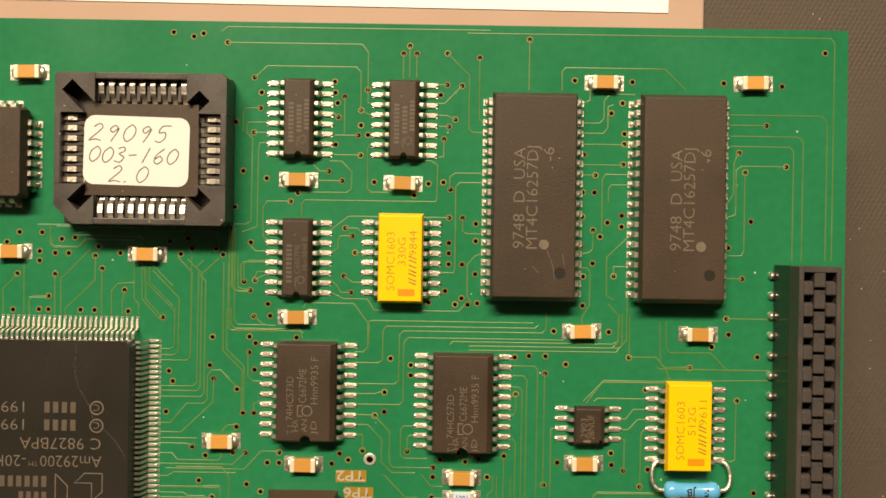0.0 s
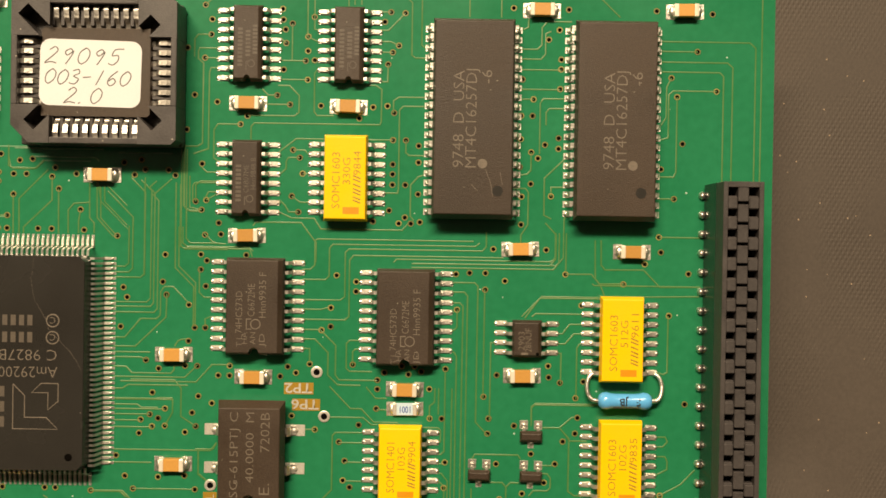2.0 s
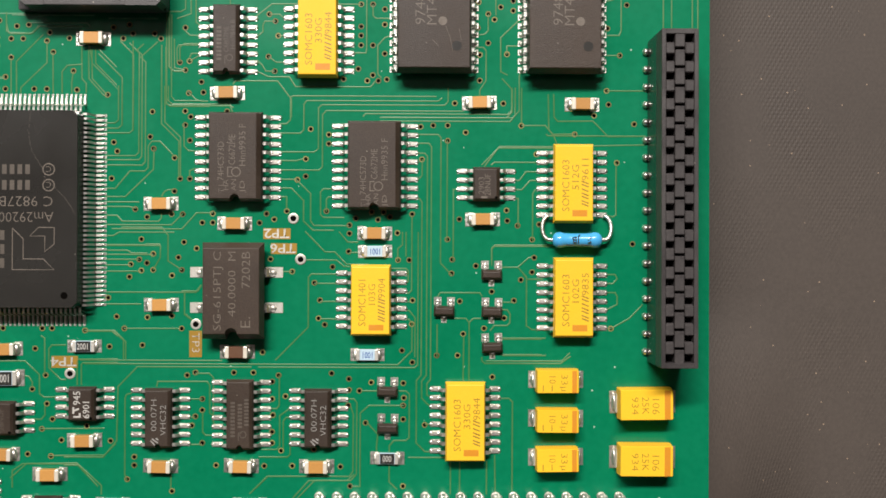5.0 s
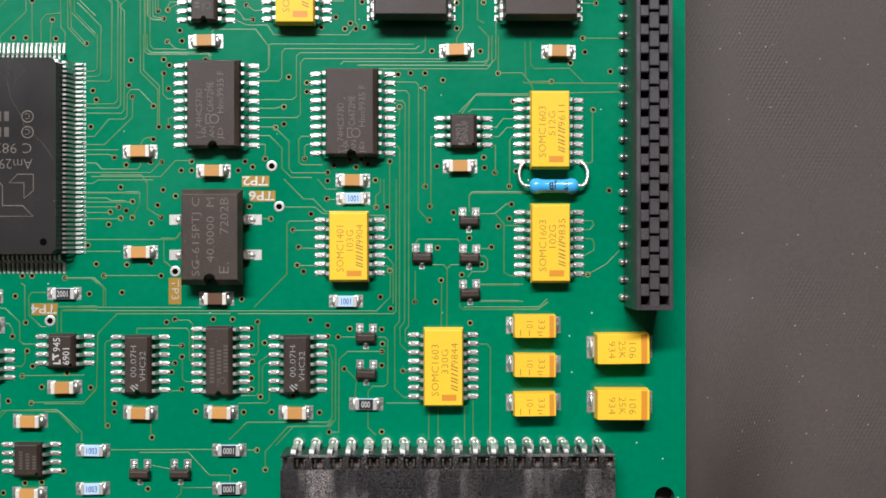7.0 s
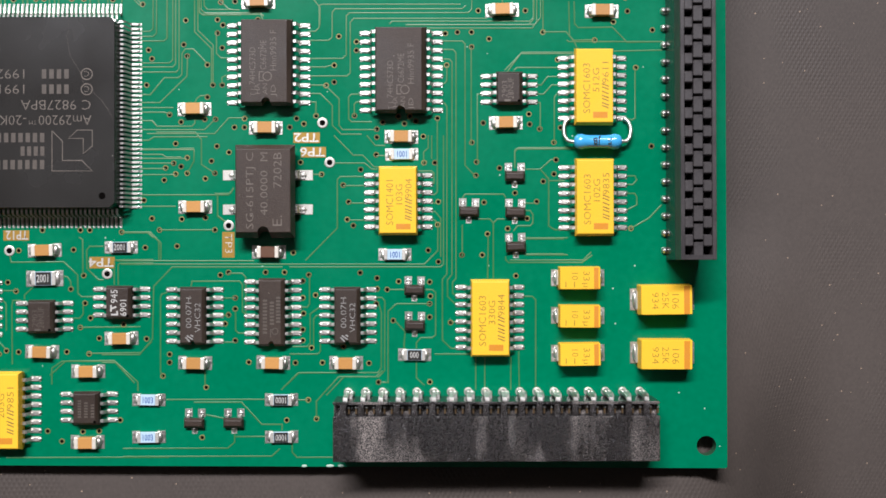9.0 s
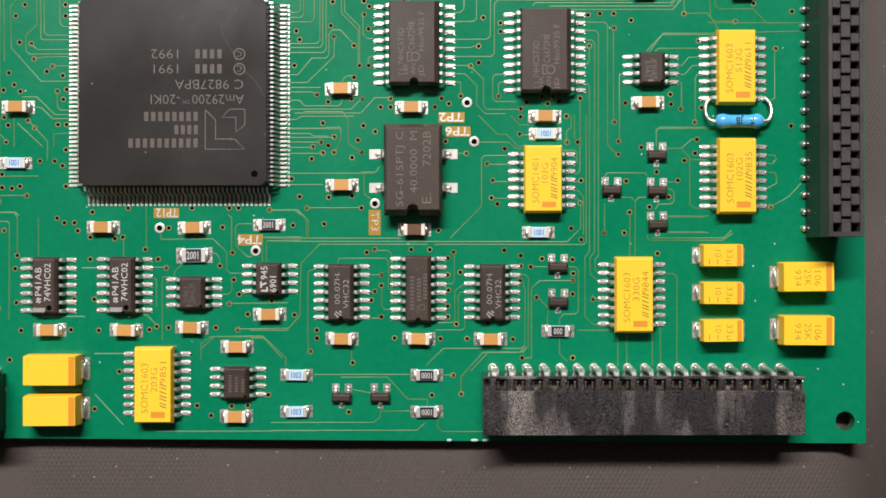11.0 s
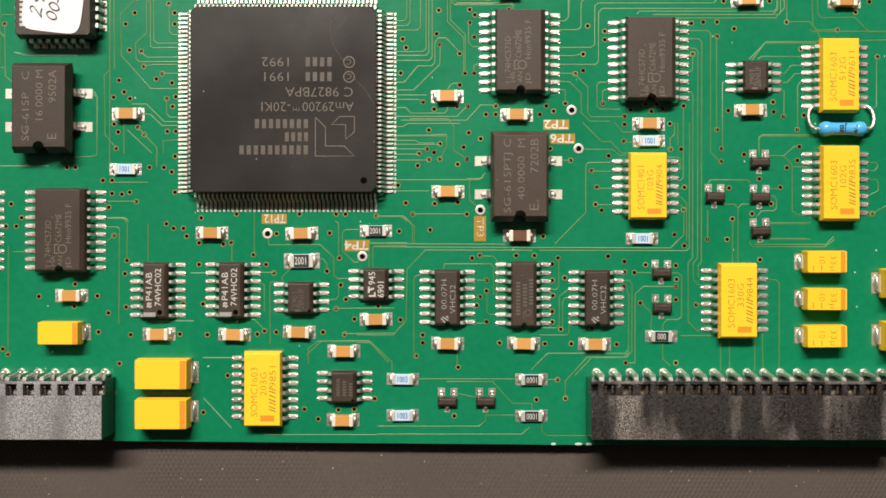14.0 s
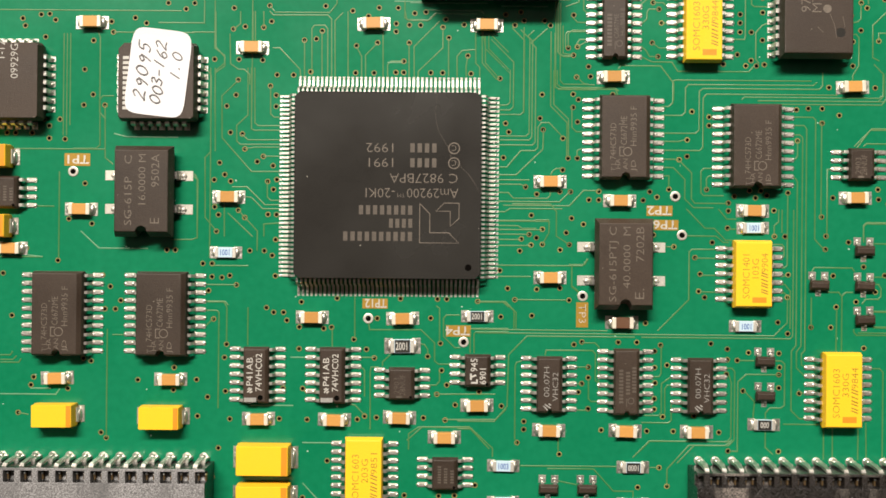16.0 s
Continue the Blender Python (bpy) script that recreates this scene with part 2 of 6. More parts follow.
# ---- mesh helpers, all in millimetres
def finish(bm, name, mat, smooth=False):
    bmesh.ops.scale(bm, vec=(MM, MM, MM), verts=bm.verts)
    bmesh.ops.recalc_face_normals(bm, faces=bm.faces)
    me = bpy.data.meshes.new(name)
    bm.to_mesh(me)
    bm.free()
    for one in (mat if isinstance(mat, (list, tuple)) else [mat]):
        me.materials.append(one)
    if smooth:
        for p in me.polygons:
            p.use_smooth = True
    return me


def box(bm, x0, x1, y0, y1, z0, z1, bevel=0.0, segments=1, slot=0):
    got = bmesh.ops.create_cube(bm, size=1)["verts"]
    for v in got:
        v.co = Vector(((x0 + x1) / 2 + v.co.x * (x1 - x0), (y0 + y1) / 2 + v.co.y * (y1 - y0), (z0 + z1) / 2 + v.co.z * (z1 - z0)))
    faces = {f for v in got for f in v.link_faces}
    if bevel:
        edges = list({e for v in got for e in v.link_edges})
        out = bmesh.ops.bevel(bm, geom=edges, offset=bevel, segments=segments, affect="EDGES", profile=0.5)
        faces = set(out["faces"]) | {f for v in out["verts"] for f in v.link_faces}
    for f in faces:
        f.material_index = slot


def prism(bm, outline, levels, slot=0):
    """A solid on an outline round (0, 0): rings at (height, x factor, y factor)."""
    rings = [[bm.verts.new((x * sx, y * sy, z)) for x, y in outline] for z, sx, sy in levels]
    n = len(outline)
    made = [bm.faces.new(rings[0][::-1]), bm.faces.new(rings[-1])]
    for a, b in zip(rings, rings[1:]):
        for i in range(n):
            made.append(bm.faces.new((a[i], a[(i + 1) % n], b[(i + 1) % n], b[i])))
    for f in made:
        f.material_index = slot


def sweep(bm, points, w, t, slot=0):
    """A bent strip of width w (along y) and thickness t through points (x, z)."""
    rings = []
    for i, (x, z) in enumerate(points):
        a = Vector(points[max(i - 1, 0)])
        b = Vector(points[min(i + 1, len(points) - 1)])
        d = (b - a).normalized()
        n = Vector((-d.y, d.x)) * t / 2
        rings.append([bm.verts.new((x + s * n.x, y, z + s * n.y)) for s, y in ((1, -w / 2), (1, w / 2), (-1, w / 2), (-1, -w / 2))])
    for a, b in zip(rings, rings[1:]):
        for i in range(4):
            bm.faces.new((a[i], a[(i + 1) % 4], b[(i + 1) % 4], b[i])).material_index = slot
    bm.faces.new(rings[0]).material_index = slot
    bm.faces.new(rings[-1][::-1]).material_index = slot


def blob(bm, x, y, z, rx, ry, rz, u=8, v=5, slot=0):
    got = bmesh.ops.create_uvsphere(bm, u_segments=u, v_segments=v, radius=1)["verts"]
    for p in got:
        p.co = Vector((x + p.co.x * rx, y + p.co.y * ry, z + p.co.z * rz))
    for f in {f for p in got for f in p.link_faces}:
        f.material_index, f.smooth = slot, True


def disc(bm, x, y, r, z0, z1, n=16, slot=0):
    prism_at = [(x + r * math.cos(i * math.tau / n), y + r * math.sin(i * math.tau / n)) for i in range(n)]
    prism(bm, prism_at, [(z0, 1, 1), (z1, 1, 1)], slot)


def rounded(w, h, r, n=5):
    pts = []
    for cx, cy, a0 in ((w / 2 - r, h / 2 - r, 0), (-w / 2 + r, h / 2 - r, 90), (-w / 2 + r, -h / 2 + r, 180), (w / 2 - r, -h / 2 + r, 270)):
        for i in range(n + 1):
            a = radians(a0 + 90 * i / n)
            pts.append((cx + r * math.cos(a), cy + r * math.sin(a)))
    return pts


def ribbon(verts, faces, points, width, z0, z1):
    """A mitred flat run through points (x, y), added to verts and faces."""
    pts = [Vector(p) for p in points]
    pts = [p for i, p in enumerate(pts) if i == 0 or (p - pts[i - 1]).length > 0.02]
    if len(pts) < 2:
        return
    first = len(verts)
    for i, p in enumerate(pts):
        d0 = (p - pts[i - 1]).normalized() if i else (pts[1] - p).normalized()
        d1 = (pts[i + 1] - p).normalized() if i < len(pts) - 1 else d0
        n0, n1 = Vector((-d0.y, d0.x)), Vector((-d1.y, d1.x))
        n = n0 + n1
        n = n / max(n.length_squared / 2, 0.6) if n.length > 0.1 else n0
        for k, u in ((1.0, 0.0), (0.8, 0.6), (0.4, 0.95), (-0.4, 0.95), (-0.8, 0.6), (-1.0, 0.0)):
            q = p + n * (k * width / 2)
            verts.append((q.x * MM, q.y * MM, (z0 + (z1 - z0) * u) * MM))
    for i in range(len(pts) - 1):
        a, b = first + 6 * i, first + 6 * i + 6
        for j in range(5):
            faces.append((a + j, b + j, b + j + 1, a + j + 1))


def strokes_mesh(name, lines, width, z, mat, rise=0.02):
    verts, faces = [], []
    for line in lines:
        ribbon(verts, faces, line, width, z, z + rise)
    me = bpy.data.meshes.new(name)
    me.from_pydata(verts, [], faces)
    me.materials.append(mat)
    return me


def piece(name, me, parent, m=None, label=""):
    ob = new(name, me)
    ob.parent = parent
    if m is not None:
        ob.matrix_basis = m
    return tagged(ob, label)


def part(name, bm, mat, parent, label="", smooth=False):
    return piece(name, finish(bm, name, mat, smooth), parent, None, label)


def mm(x, y, z=0.0, rz=0.0):
    return pose(x * MM, y * MM, z * MM, 0, 0, rz)


GLYPHS = {}


def text(words, x, y, z, size, rz, mat, parent, name="marking", wide=1.0, label="", span=0.0, weight=-0.012):
    """Flat lettering of the given capital height, starting at (x, y) on a thing; span sets its whole length."""
    key = (words, mat.name, weight)
    if key not in GLYPHS:
        cu = bpy.data.curves.new(name, "FONT")
        cu.body, cu.size, cu.resolution_u, cu.offset = words, MM, 2, weight * MM
        tmp = bpy.data.objects.new(name, cu)
        scene.collection.objects.link(tmp)
        bpy.context.view_layer.update()
        me = bpy.data.meshes.new_from_object(tmp)
        me.name = name
        bpy.data.objects.remove(tmp)
        me.materials.clear()
        me.materials.append(mat)
        GLYPHS[key] = me
    ob = piece(name, GLYPHS[key], parent, mm(x, y, z, rz), label)
    if span:
        wide = span * MM / (size * 1.42 * max(v.co.x for v in GLYPHS[key].vertices))
    ob.scale = (size * 1.42 * wide, size * 1.42, 1)
    return ob


def bar(x, y, z, w, h, rz, mat, parent, name="marking"):
    """A plain bar in place of writing that cannot be read; it starts at (x, y)."""
    bm = bmesh.new()
    n = max(1, round(w / (h * 0.8)))
    step = w / n
    for i in range(n):
        box(bm, i * step, i * step + step * 0.6, 0, h, 0, 0.012)
    return piece(name, finish(bm, name, mat), parent, mm(x, y, z, rz))


def thing(name, x, y, rz=0.0, label="", category="", group="", z=0.0):
    ob = new(name)
    ob.empty_display_size = 0.002
    ob.matrix_basis = mm(x, y, z, rz)
    return tagged(ob, label, category, group)


# ---- the setting: mat, and unseen walls and ceiling toned to shape the light
def slab(name, x0, x1, y0, y1, z0, z1, mat, label, kind="structure", bevel=0.0):
    bm = bmesh.new()
    box(bm, x0, x1, y0, y1, z0, z1, bevel, 2)
    ob = new(name, finish(bm, name, mat))
    return tagged(ob, label, "", "", kind)


MAT_Z = -21.0


def ease(v):
    v = max(0.0, min(1.0, v))
    return v * v * (3 - 2 * v)


def mat_height(x, y):
    """The soft mat lies low behind and beside the board and swells up under its front edge."""
    swell = ease((-14 - y) / 36) * ease((128 - x) / 30) * ease((400 + y) / 300) * ease((x + 400) / 250)
    ripple = 0.35 * math.sin(x * 0.055 + 0.6) * math.sin(y * 0.04 + x * 0.02)
    return MAT_Z + (-2.3 - MAT_Z) * swell + ripple * (0.4 if swell < 0.5 else 0.6)


bm = bmesh.new()
xs = [-770, -500] + list(range(-400, -120, 20)) + list(range(-120, 171, 4)) + [180, 200, 240, 300, 500, 1400]
ys = [-1400, -800, -500] + list(range(-400, -100, 20)) + list(range(-100, 101, 4)) + [110, 140, 200, 300, 600, 1400]
grid = [[bm.verts.new((x, y, mat_height(x, y))) for x in xs] for y in ys]
for r0, r1 in zip(grid, grid[1:]):
    for i in range(len(xs) - 1):
        bm.faces.new((r0[i], r0[i + 1], r1[i + 1], r1[i])).smooth = True
tagged(new("ground", finish(bm, "ground", CLOTH)), "dark grey finely ribbed cloth mat under the board", "", "", "structure")
# unseen: north and west pale to bounce light, the rest dark to limit it
slab("wall_north", -770, 1450, 1400, 1450, MAT_Z, 2400, BOUNCE_WALL, "unseen pale room wall added to bounce lamp light")
slab("wall_south", -770, 1450, -1450, -1400, MAT_Z, 2400, LOW_BOUNCE, "unseen room wall coloured dark to limit bounced light")
slab("wall_east", 1400, 1450, -1400, 1400, MAT_Z, 2400, LOW_BOUNCE, "unseen room wall coloured dark to limit bounced light")
slab("wall_west", -770, -720, -1400, 1400, MAT_Z, 2400, BOUNCE_WALL, "unseen pale room wall added to bounce lamp light")
slab("ceiling", -770, 1450, -1450, 1450, 2400, 2450, LOW_BOUNCE, "unseen room ceiling coloured dark to limit reflected light")

card = slab("cardboard_sheet", -140, 90.6, 48, 190, MAT_Z, MAT_Z + 1.0, CARD, "tan cardboard sheet lying on the dark mat", "", 0.3)
tagged(card, "", "card")
bm = bmesh.new()
prism(bm, [(-110, 62.9), (85.2, 61.6), (86.5, 170), (-110, 172)], [(MAT_Z + 1.0, 1, 1), (MAT_Z + 1.15, 1, 1)])
tagged(new("paper_sheet", finish(bm, "paper_sheet", PAPER)), "clean white paper sheet lying on tan cardboard", "paper")

# ---- the board
BX0, BX1, BY0, BY1 = -78.0, 103.3, -51.9, 54.4
THICK = 1.6
board = thing("circuit_board", 0, 0, 0, "green printed circuit board with copper runs and tinned pads", "circuit board")


def board_plate():
    bm = bmesh.new()
    loops = []
    for pts in ([(BX0, BY0 + 0.9), (BX1 - 0.2, BY0 - 0.4), (BX1, BY0 - 0.2), (BX1, BY1 - 0.3), (BX1 - 0.3, BY1), (BX0, BY1 + 0.2)],
                [(100.2 + 1.45 * math.cos(i * math.tau / 24), -48.95 + 1.45 * math.sin(i * math.tau / 24)) for i in range(24)]):
        vs = [bm.verts.new((x, y, 0)) for x, y in pts]
        loops.append([bm.edges.new((vs[i], vs[(i + 1) % len(vs)])) for i in range(len(vs))])
    bmesh.ops.triangle_fill(bm, use_beauty=True, edges=loops[0] + loops[1])
    for f in bm.faces:
        if f.normal.z < 0:
            f.normal_flip()
    out = bmesh.ops.extrude_face_region(bm, geom=list(bm.faces))
    low = [v for v in out["geom"] if isinstance(v, bmesh.types.BMVert)]
    bmesh.ops.translate(bm, vec=(0, 0, -THICK), verts=low)
    bm.normal_update()
    for f in bm.faces:
        f.material_index = 0 if abs(f.normal.z) > 0.5 else 1
    return bm


part("laminate", board_plate(), [MASK, EDGE], board)
for px, py in ((97, 49), (-72, 49), (20, 49)):
    bm = bmesh.new()
    disc(bm, px, py, 3.0, MAT_Z - 0.4, -THICK, 12)
    part("spacer", bm, SOCKET, board)

# ---- chips with bent leads
CACHE = {}


def cached(key, make):
    if key not in CACHE:
        CACHE[key] = make()
    return CACHE[key]


def gull_lead(z_root, reach, w, pad_len):
    """One bent lead that leaves the body along +x, with its soldered pad."""
    bm = bmesh.new()
    sweep(bm, [(-0.1, z_root), (0.42, z_root), (0.58, z_root - 0.1), (reach * 0.40, 0.34), (reach * 0.46, 0.2), (reach, 0.15)], w, 0.16)
    box(bm, reach * 0.36, reach + pad_len, -w / 2 - 0.13, w / 2 + 0.13, 0, 0.07, 0.02, slot=1)
    blob(bm, reach + 0.08, 0, 0.06, 0.34, w * 0.55, 0.16, slot=1)
    blob(bm, reach * 0.50, 0, 0.08, 0.34, w * 0.66, 0.26, slot=1)
    return finish(bm, "lead", [TIN, SOLDER])


def chip_outline(w, h, notch):
    pts = [(w / 2, -h / 2), (w / 2, h / 2), (-w / 2, h / 2), (-w / 2, -h / 2)]
    if notch:
        pts += [(notch * math.cos(radians(a)), -h / 2 + notch * math.sin(radians(a))) for a in range(180, -1, -20)]
    return pts


def chip_body(w, h, z0, z1, mat, notch=0.0, name="body", d=0.18, end=0.30, chamfer=0.0):
    bm = bmesh.new()
    zm = z0 + (z1 - z0) * 0.48
    prism(bm, chip_outline(w, h, notch), [(z0, 1 - 2 * d / w, 1 - 2 * end / h), (zm, 1, 1), (zm + 0.06, 1, 1), (z1 - 0.07, 1 - 2 * d / w, 1 - 2 * end / h),
                                          (z1 - 0.03, 1 - 2 * (d + 0.04) / w, 1 - 2 * (end + 0.04) / h), (z1, 1 - 2 * (d + 0.13) / w, 1 - 2 * (end + 0.13) / h)])
    if chamfer:
        # the long side by the first lead is bevelled
        for v in bm.verts:
            if v.co.x > 0.3 * w and v.co.z > z1 - 0.05:
                v.co.x -= chamfer
            elif v.co.x > 0.3 * w and v.co.z > z1 - 0.1:
                v.co.z -= chamfer * 0.8
    return finish(bm, name, mat)


def soic(x, y, n, w, h, z1, reach, label, group, mat=BLACK, notch=0.0, rz=0.0, name="logic_chip", pitch=1.27, pin_dy=0.0, lead_w=0.46, pad=0.25):
    """A small-outline chip with n leads on each long side."""
    ob = thing(name, x, y, rz, label, "chip", group)
    piece("body", cached(("body", w, h, z1, mat.name, notch), lambda: chip_body(w, h, 0.15, z1, mat, notch, chamfer=0.0 if mat is YELLOW else 0.09 * w ** 0.85)), ob)
    lead = cached(("lead", z1, reach, lead_w, pad), lambda: gull_lead(0.15 + (z1 - 0.15) * 0.5, reach, lead_w, pad))
    for i in range(n):
        ly = ((n - 1) / 2 - i) * pitch + pin_dy
        piece("lead", lead, ob, mm(w / 2 - 0.02, ly))
        piece("lead", lead, ob, mm(-w / 2 + 0.02, ly, 0, 180))
    return ob


def lines_on(ob, z, rows, mat, rz=90.0, dx=0.0, dy=0.0, weight=-0.012):
    """Lines of print: words, place, capital height and, where given, the whole length."""
    for words, lx, ly, size, *span in rows:
        text(words, lx + dx, ly + dy, z, size, rz, mat, ob, span=span[0] if span else 0.0, weight=weight)


LOGIC = "leaded logic chips"
# narrow sixteen-lead chips with markings too faint to read
for x, y, h in ((33.85, 42.2, 10.0), (47.12, 42.2, 10.0), (33.9, 24.55, 10.0), (36.0, -28.95, 10.0)):
    ob = soic(x, y, 8, 3.9, h, 1.6, 2.0, "narrow black sixteen-lead chip with faint brown marking", LOGIC, notch=0.45)
    if y == 24.55:
        lines_on(ob, 1.606, [("C6807ME", 0.42, -2.0, 0.72, 3.7), ("Hnn9848 B", 1.35, -1.6, 0.72, 4.2)], FAINT)
        bar(-0.6, -3.1, 1.6, 5.0, 0.7, 90, FAINT, ob)
    else:
        for dx, dy, w0 in ((-0.6, -3.1, 5.2), (0.42, -1.8, 3.6), (1.35, -1.5, 4.0)):
            bar(dx, dy, 1.6, w0, 0.62, 90, FAINT, ob)
    lead_in = [[(-0.1, -3.6), (-0.1, -2.5), (0.35, -2.5)], [(0.55 + 0.45 * math.cos(a * math.tau / 12), -2.75 + 0.45 * math.sin(a * math.tau / 12)) for a in range(13)]]
    piece("logo", strokes_mesh("logo", lead_in, 0.12, 1.6, FAINT, 0.01), ob)

# wide twenty-lead latches
for x, y, dx, dy in ((35.4, 7.75, -0.4, 0.8), (55.05, 6.6, 0.0, 0.0), (-49.3, -19.35, -0.2, 0.4), (-33.75, -19.3, -0.1, 0.2)):
    ob = soic(x, y, 10, 7.6, 12.7, 2.45, 2.1, "wide black twenty-lead latch chip with laser marking", LOGIC, notch=0.7)
    lines_on(ob, 2.456, [("74HC573D", -1.1, -4.3, 0.9, 5.5), ("C6672ME", 0.5, -2.1, 0.95, 4.3), ("Hnn9935 F", 1.95, -2.3, 0.95, 6.0), ("T L", -1.1, -6.0, 0.75, 1.4),
                         ("HA", -0.45, -5.7, 0.72, 1.6), ("AN", 0.64, -5.7, 0.72, 1.6), ("JD", 1.85, -5.9, 0.75, 1.6)], LASER, dx=dx, dy=dy)
    ring = [(0.62 + dx + 0.62 * math.cos(a * math.tau / 16), -3.05 + dy + 0.62 * math.sin(a * math.tau / 16)) for a in range(17)]
    frame_line = [(0.1 + dx, -3.7 + dy), (-0.55 + dx, -3.7 + dy), (-0.55 + dx, -2.4 + dy), (0.1 + dx, -2.4 + dy)]
    piece("logo", strokes_mesh("logo", [ring, frame_line], 0.13, 2.45, LASER, 0.012), ob)

# fourteen-lead gates
for x, y, style in ((24.45, -29.45, "VHC32"), (47.1, -29.5, "VHC32"), (-19.65, -28.4, "74VHC02"), (-8.2, -28.35, "74VHC02")):
    ob = soic(x, y, 7, 3.9, 8.5, 1.6, 2.0, "narrow black fourteen-lead gate chip with pale printed marking", LOGIC, notch=0.4)
    if style == "VHC32":
        lines_on(ob, 1.606, [("00.07H", -0.1, -1.8, 0.85, 4.5), ("VHC32", 1.2, -2.4, 0.85, 4.3)], INKGREY)
        piece("logo", strokes_mesh("logo", [[(-0.95, -3.1), (-0.35, -3.75)], [(-0.75, -2.85), (0.1, -3.45)], [(-0.2, -2.75), (0.15, -3.0)]], 0.2, 1.6, INKGREY, 0.012), ob)
    else:
        lines_on(ob, 1.606, [("P41AB", -0.42, -1.6, 0.95, 4.3), ("74VHC02", 0.95, -2.4, 0.95, 5.7)], INKWHITE, weight=0.0)
        piece("logo", strokes_mesh("logo", [[(-1.15, -2.5), (-0.5, -1.9)], [(-1.15, -2.1), (-0.8, -1.8)], [(-0.8, -2.6), (-0.45, -2.3)]], 0.2, 1.6, INKWHITE), ob)
        bm = bmesh.new()
        box(bm, -1.68, 0.15, -3.95, -3.3, 1.598, 1.606)
        part("marking", bm, INKGREY, ob)
        bm = bmesh.new()
        disc(bm, 0.75, -3.3, 0.4, 1.59, 1.607, 14)
        part("pin_dot", bm, HOLE, ob)

# eight-lead chips
COMPARATOR = (("2903", -0.35, -1.5, 0.85, 2.45), ("28NUF", 0.55, -1.7, 0.85, 3.1))
for x, y, rows, ink in ((71.05, 4.0, COMPARATOR, LASER), (2.25, -29.5, COMPARATOR, FAINT), (8.85, -42.95, (), FAINT),
                        (13.65, -27.45, (("945", -0.1, -0.1, 1.0, 2.0), ("6901", 1.2, -2.0, 0.95, 2.4)), INKWHITE), (-57.6, -1.2, (), FAINT)):
    ob = soic(x, y, 4, 3.9, 4.9, 1.6, 2.0, "small black eight-lead chip soldered to the board", LOGIC)
    lines_on(ob, 1.606, rows, ink, weight=0.004 if ink is INKWHITE else -0.012)
    if rows is COMPARATOR:
        bm = bmesh.new()
        box(bm, -0.8, 0.1, -2.05, -1.75, 1.597, 1.606)
        part("marking", bm, ink, ob)
    if not rows:
        for i, dx in enumerate((-0.6, 0.35, 1.3)):
            bar(dx, -1.3, 1.6, 2.7 - 0.3 * i, 0.5, 90, FAINT, ob)
    if ink is INKWHITE:
        piece("logo", strokes_mesh("logo", [[(-1.05, -1.75), (-0.15, -1.75), (-0.15, -1.2)], [(-1.05, -0.9), (-0.25, -0.6)], [(-1.05, -1.3), (-1.05, -0.35)]], 0.26, 1.6, INKWHITE), ob)
    bm = bmesh.new()
    disc(bm, 1.35, -1.95, 0.22, 1.602, 1.612, 10)
    part("pin_dot", bm, HOLE, ob)


# ---- yellow resistor networks
def network(x, y, n, h, code, value, date):
    ob = soic(x, y, n, 5.7, h, 2.3, 1.95, "bright yellow moulded resistor network with brown print", "yellow resistor networks", YELLOW, name="resistor_network", lead_w=0.5)
    z = 2.305
    k = h / 11.4
    lines_on(ob, z, [(code, -0.68, -4.1 * k, 1.05, 7.4 * k), (value, 0.68, -1.0 * k, 1.0, 3.6 * k), (date, 2.05, 0.3 * k, 1.0, 3.2 * k)], OLIVE, weight=-0.006)
    piece("logo", strokes_mesh("logo", [[(2.05, (q - 3.3) * k), (1.05, (q - 2.9) * k)] for q in (0.0, 0.42, 1.05, 1.5, 2.1, 2.75, 3.2)], 0.22, 2.298, OLIVE, 0.012), ob)
    bm = bmesh.new()
    box(bm, -0.25, 1.85, -4.75 * k, -3.85 * k, z - 0.01, z + 0.006)
    part("logo_block", bm, AMBER, ob)
    return ob


network(46.95, 24.7, 8, 11.3, "SOMC1603", "330G", "9844")
network(83.4, 4.1, 8, 11.3, "SOMC1603", "512G", "9611")
network(54.6, -12.6, 7, 10.15, "SOMC1401", "103G", "9904")
network(83.45, -12.15, 8, 11.4, "SOMC1603", "102G", "9835")
network(68.1, -29.85, 8, 11.35, "SOMC1603", "330G", "9844")
network(-3.3, -43.2, 8, 11.4, "SOMC1603", "203G", "9851")


# ---- large memory chips with tucked leads
def j_lead(z_root, w, out):
    bm = bmesh.new()
    sweep(bm, [(-0.1, z_root), (out * 0.75, z_root), (out, z_root - 0.25), (out, 0.5), (out * 0.8, 0.12), (0.0, 0.1)], w, 0.2)
    box(bm, -0.1, out + 0.55, -w / 2 - 0.1, w / 2 + 0.1, 0, 0.06, 0.015, slot=1)
    blob(bm, out + 0.12, 0, 0.08, 0.3, w * 0.6, 0.3, slot=1)
    return finish(bm, "lead", [TIN, SOLDER])


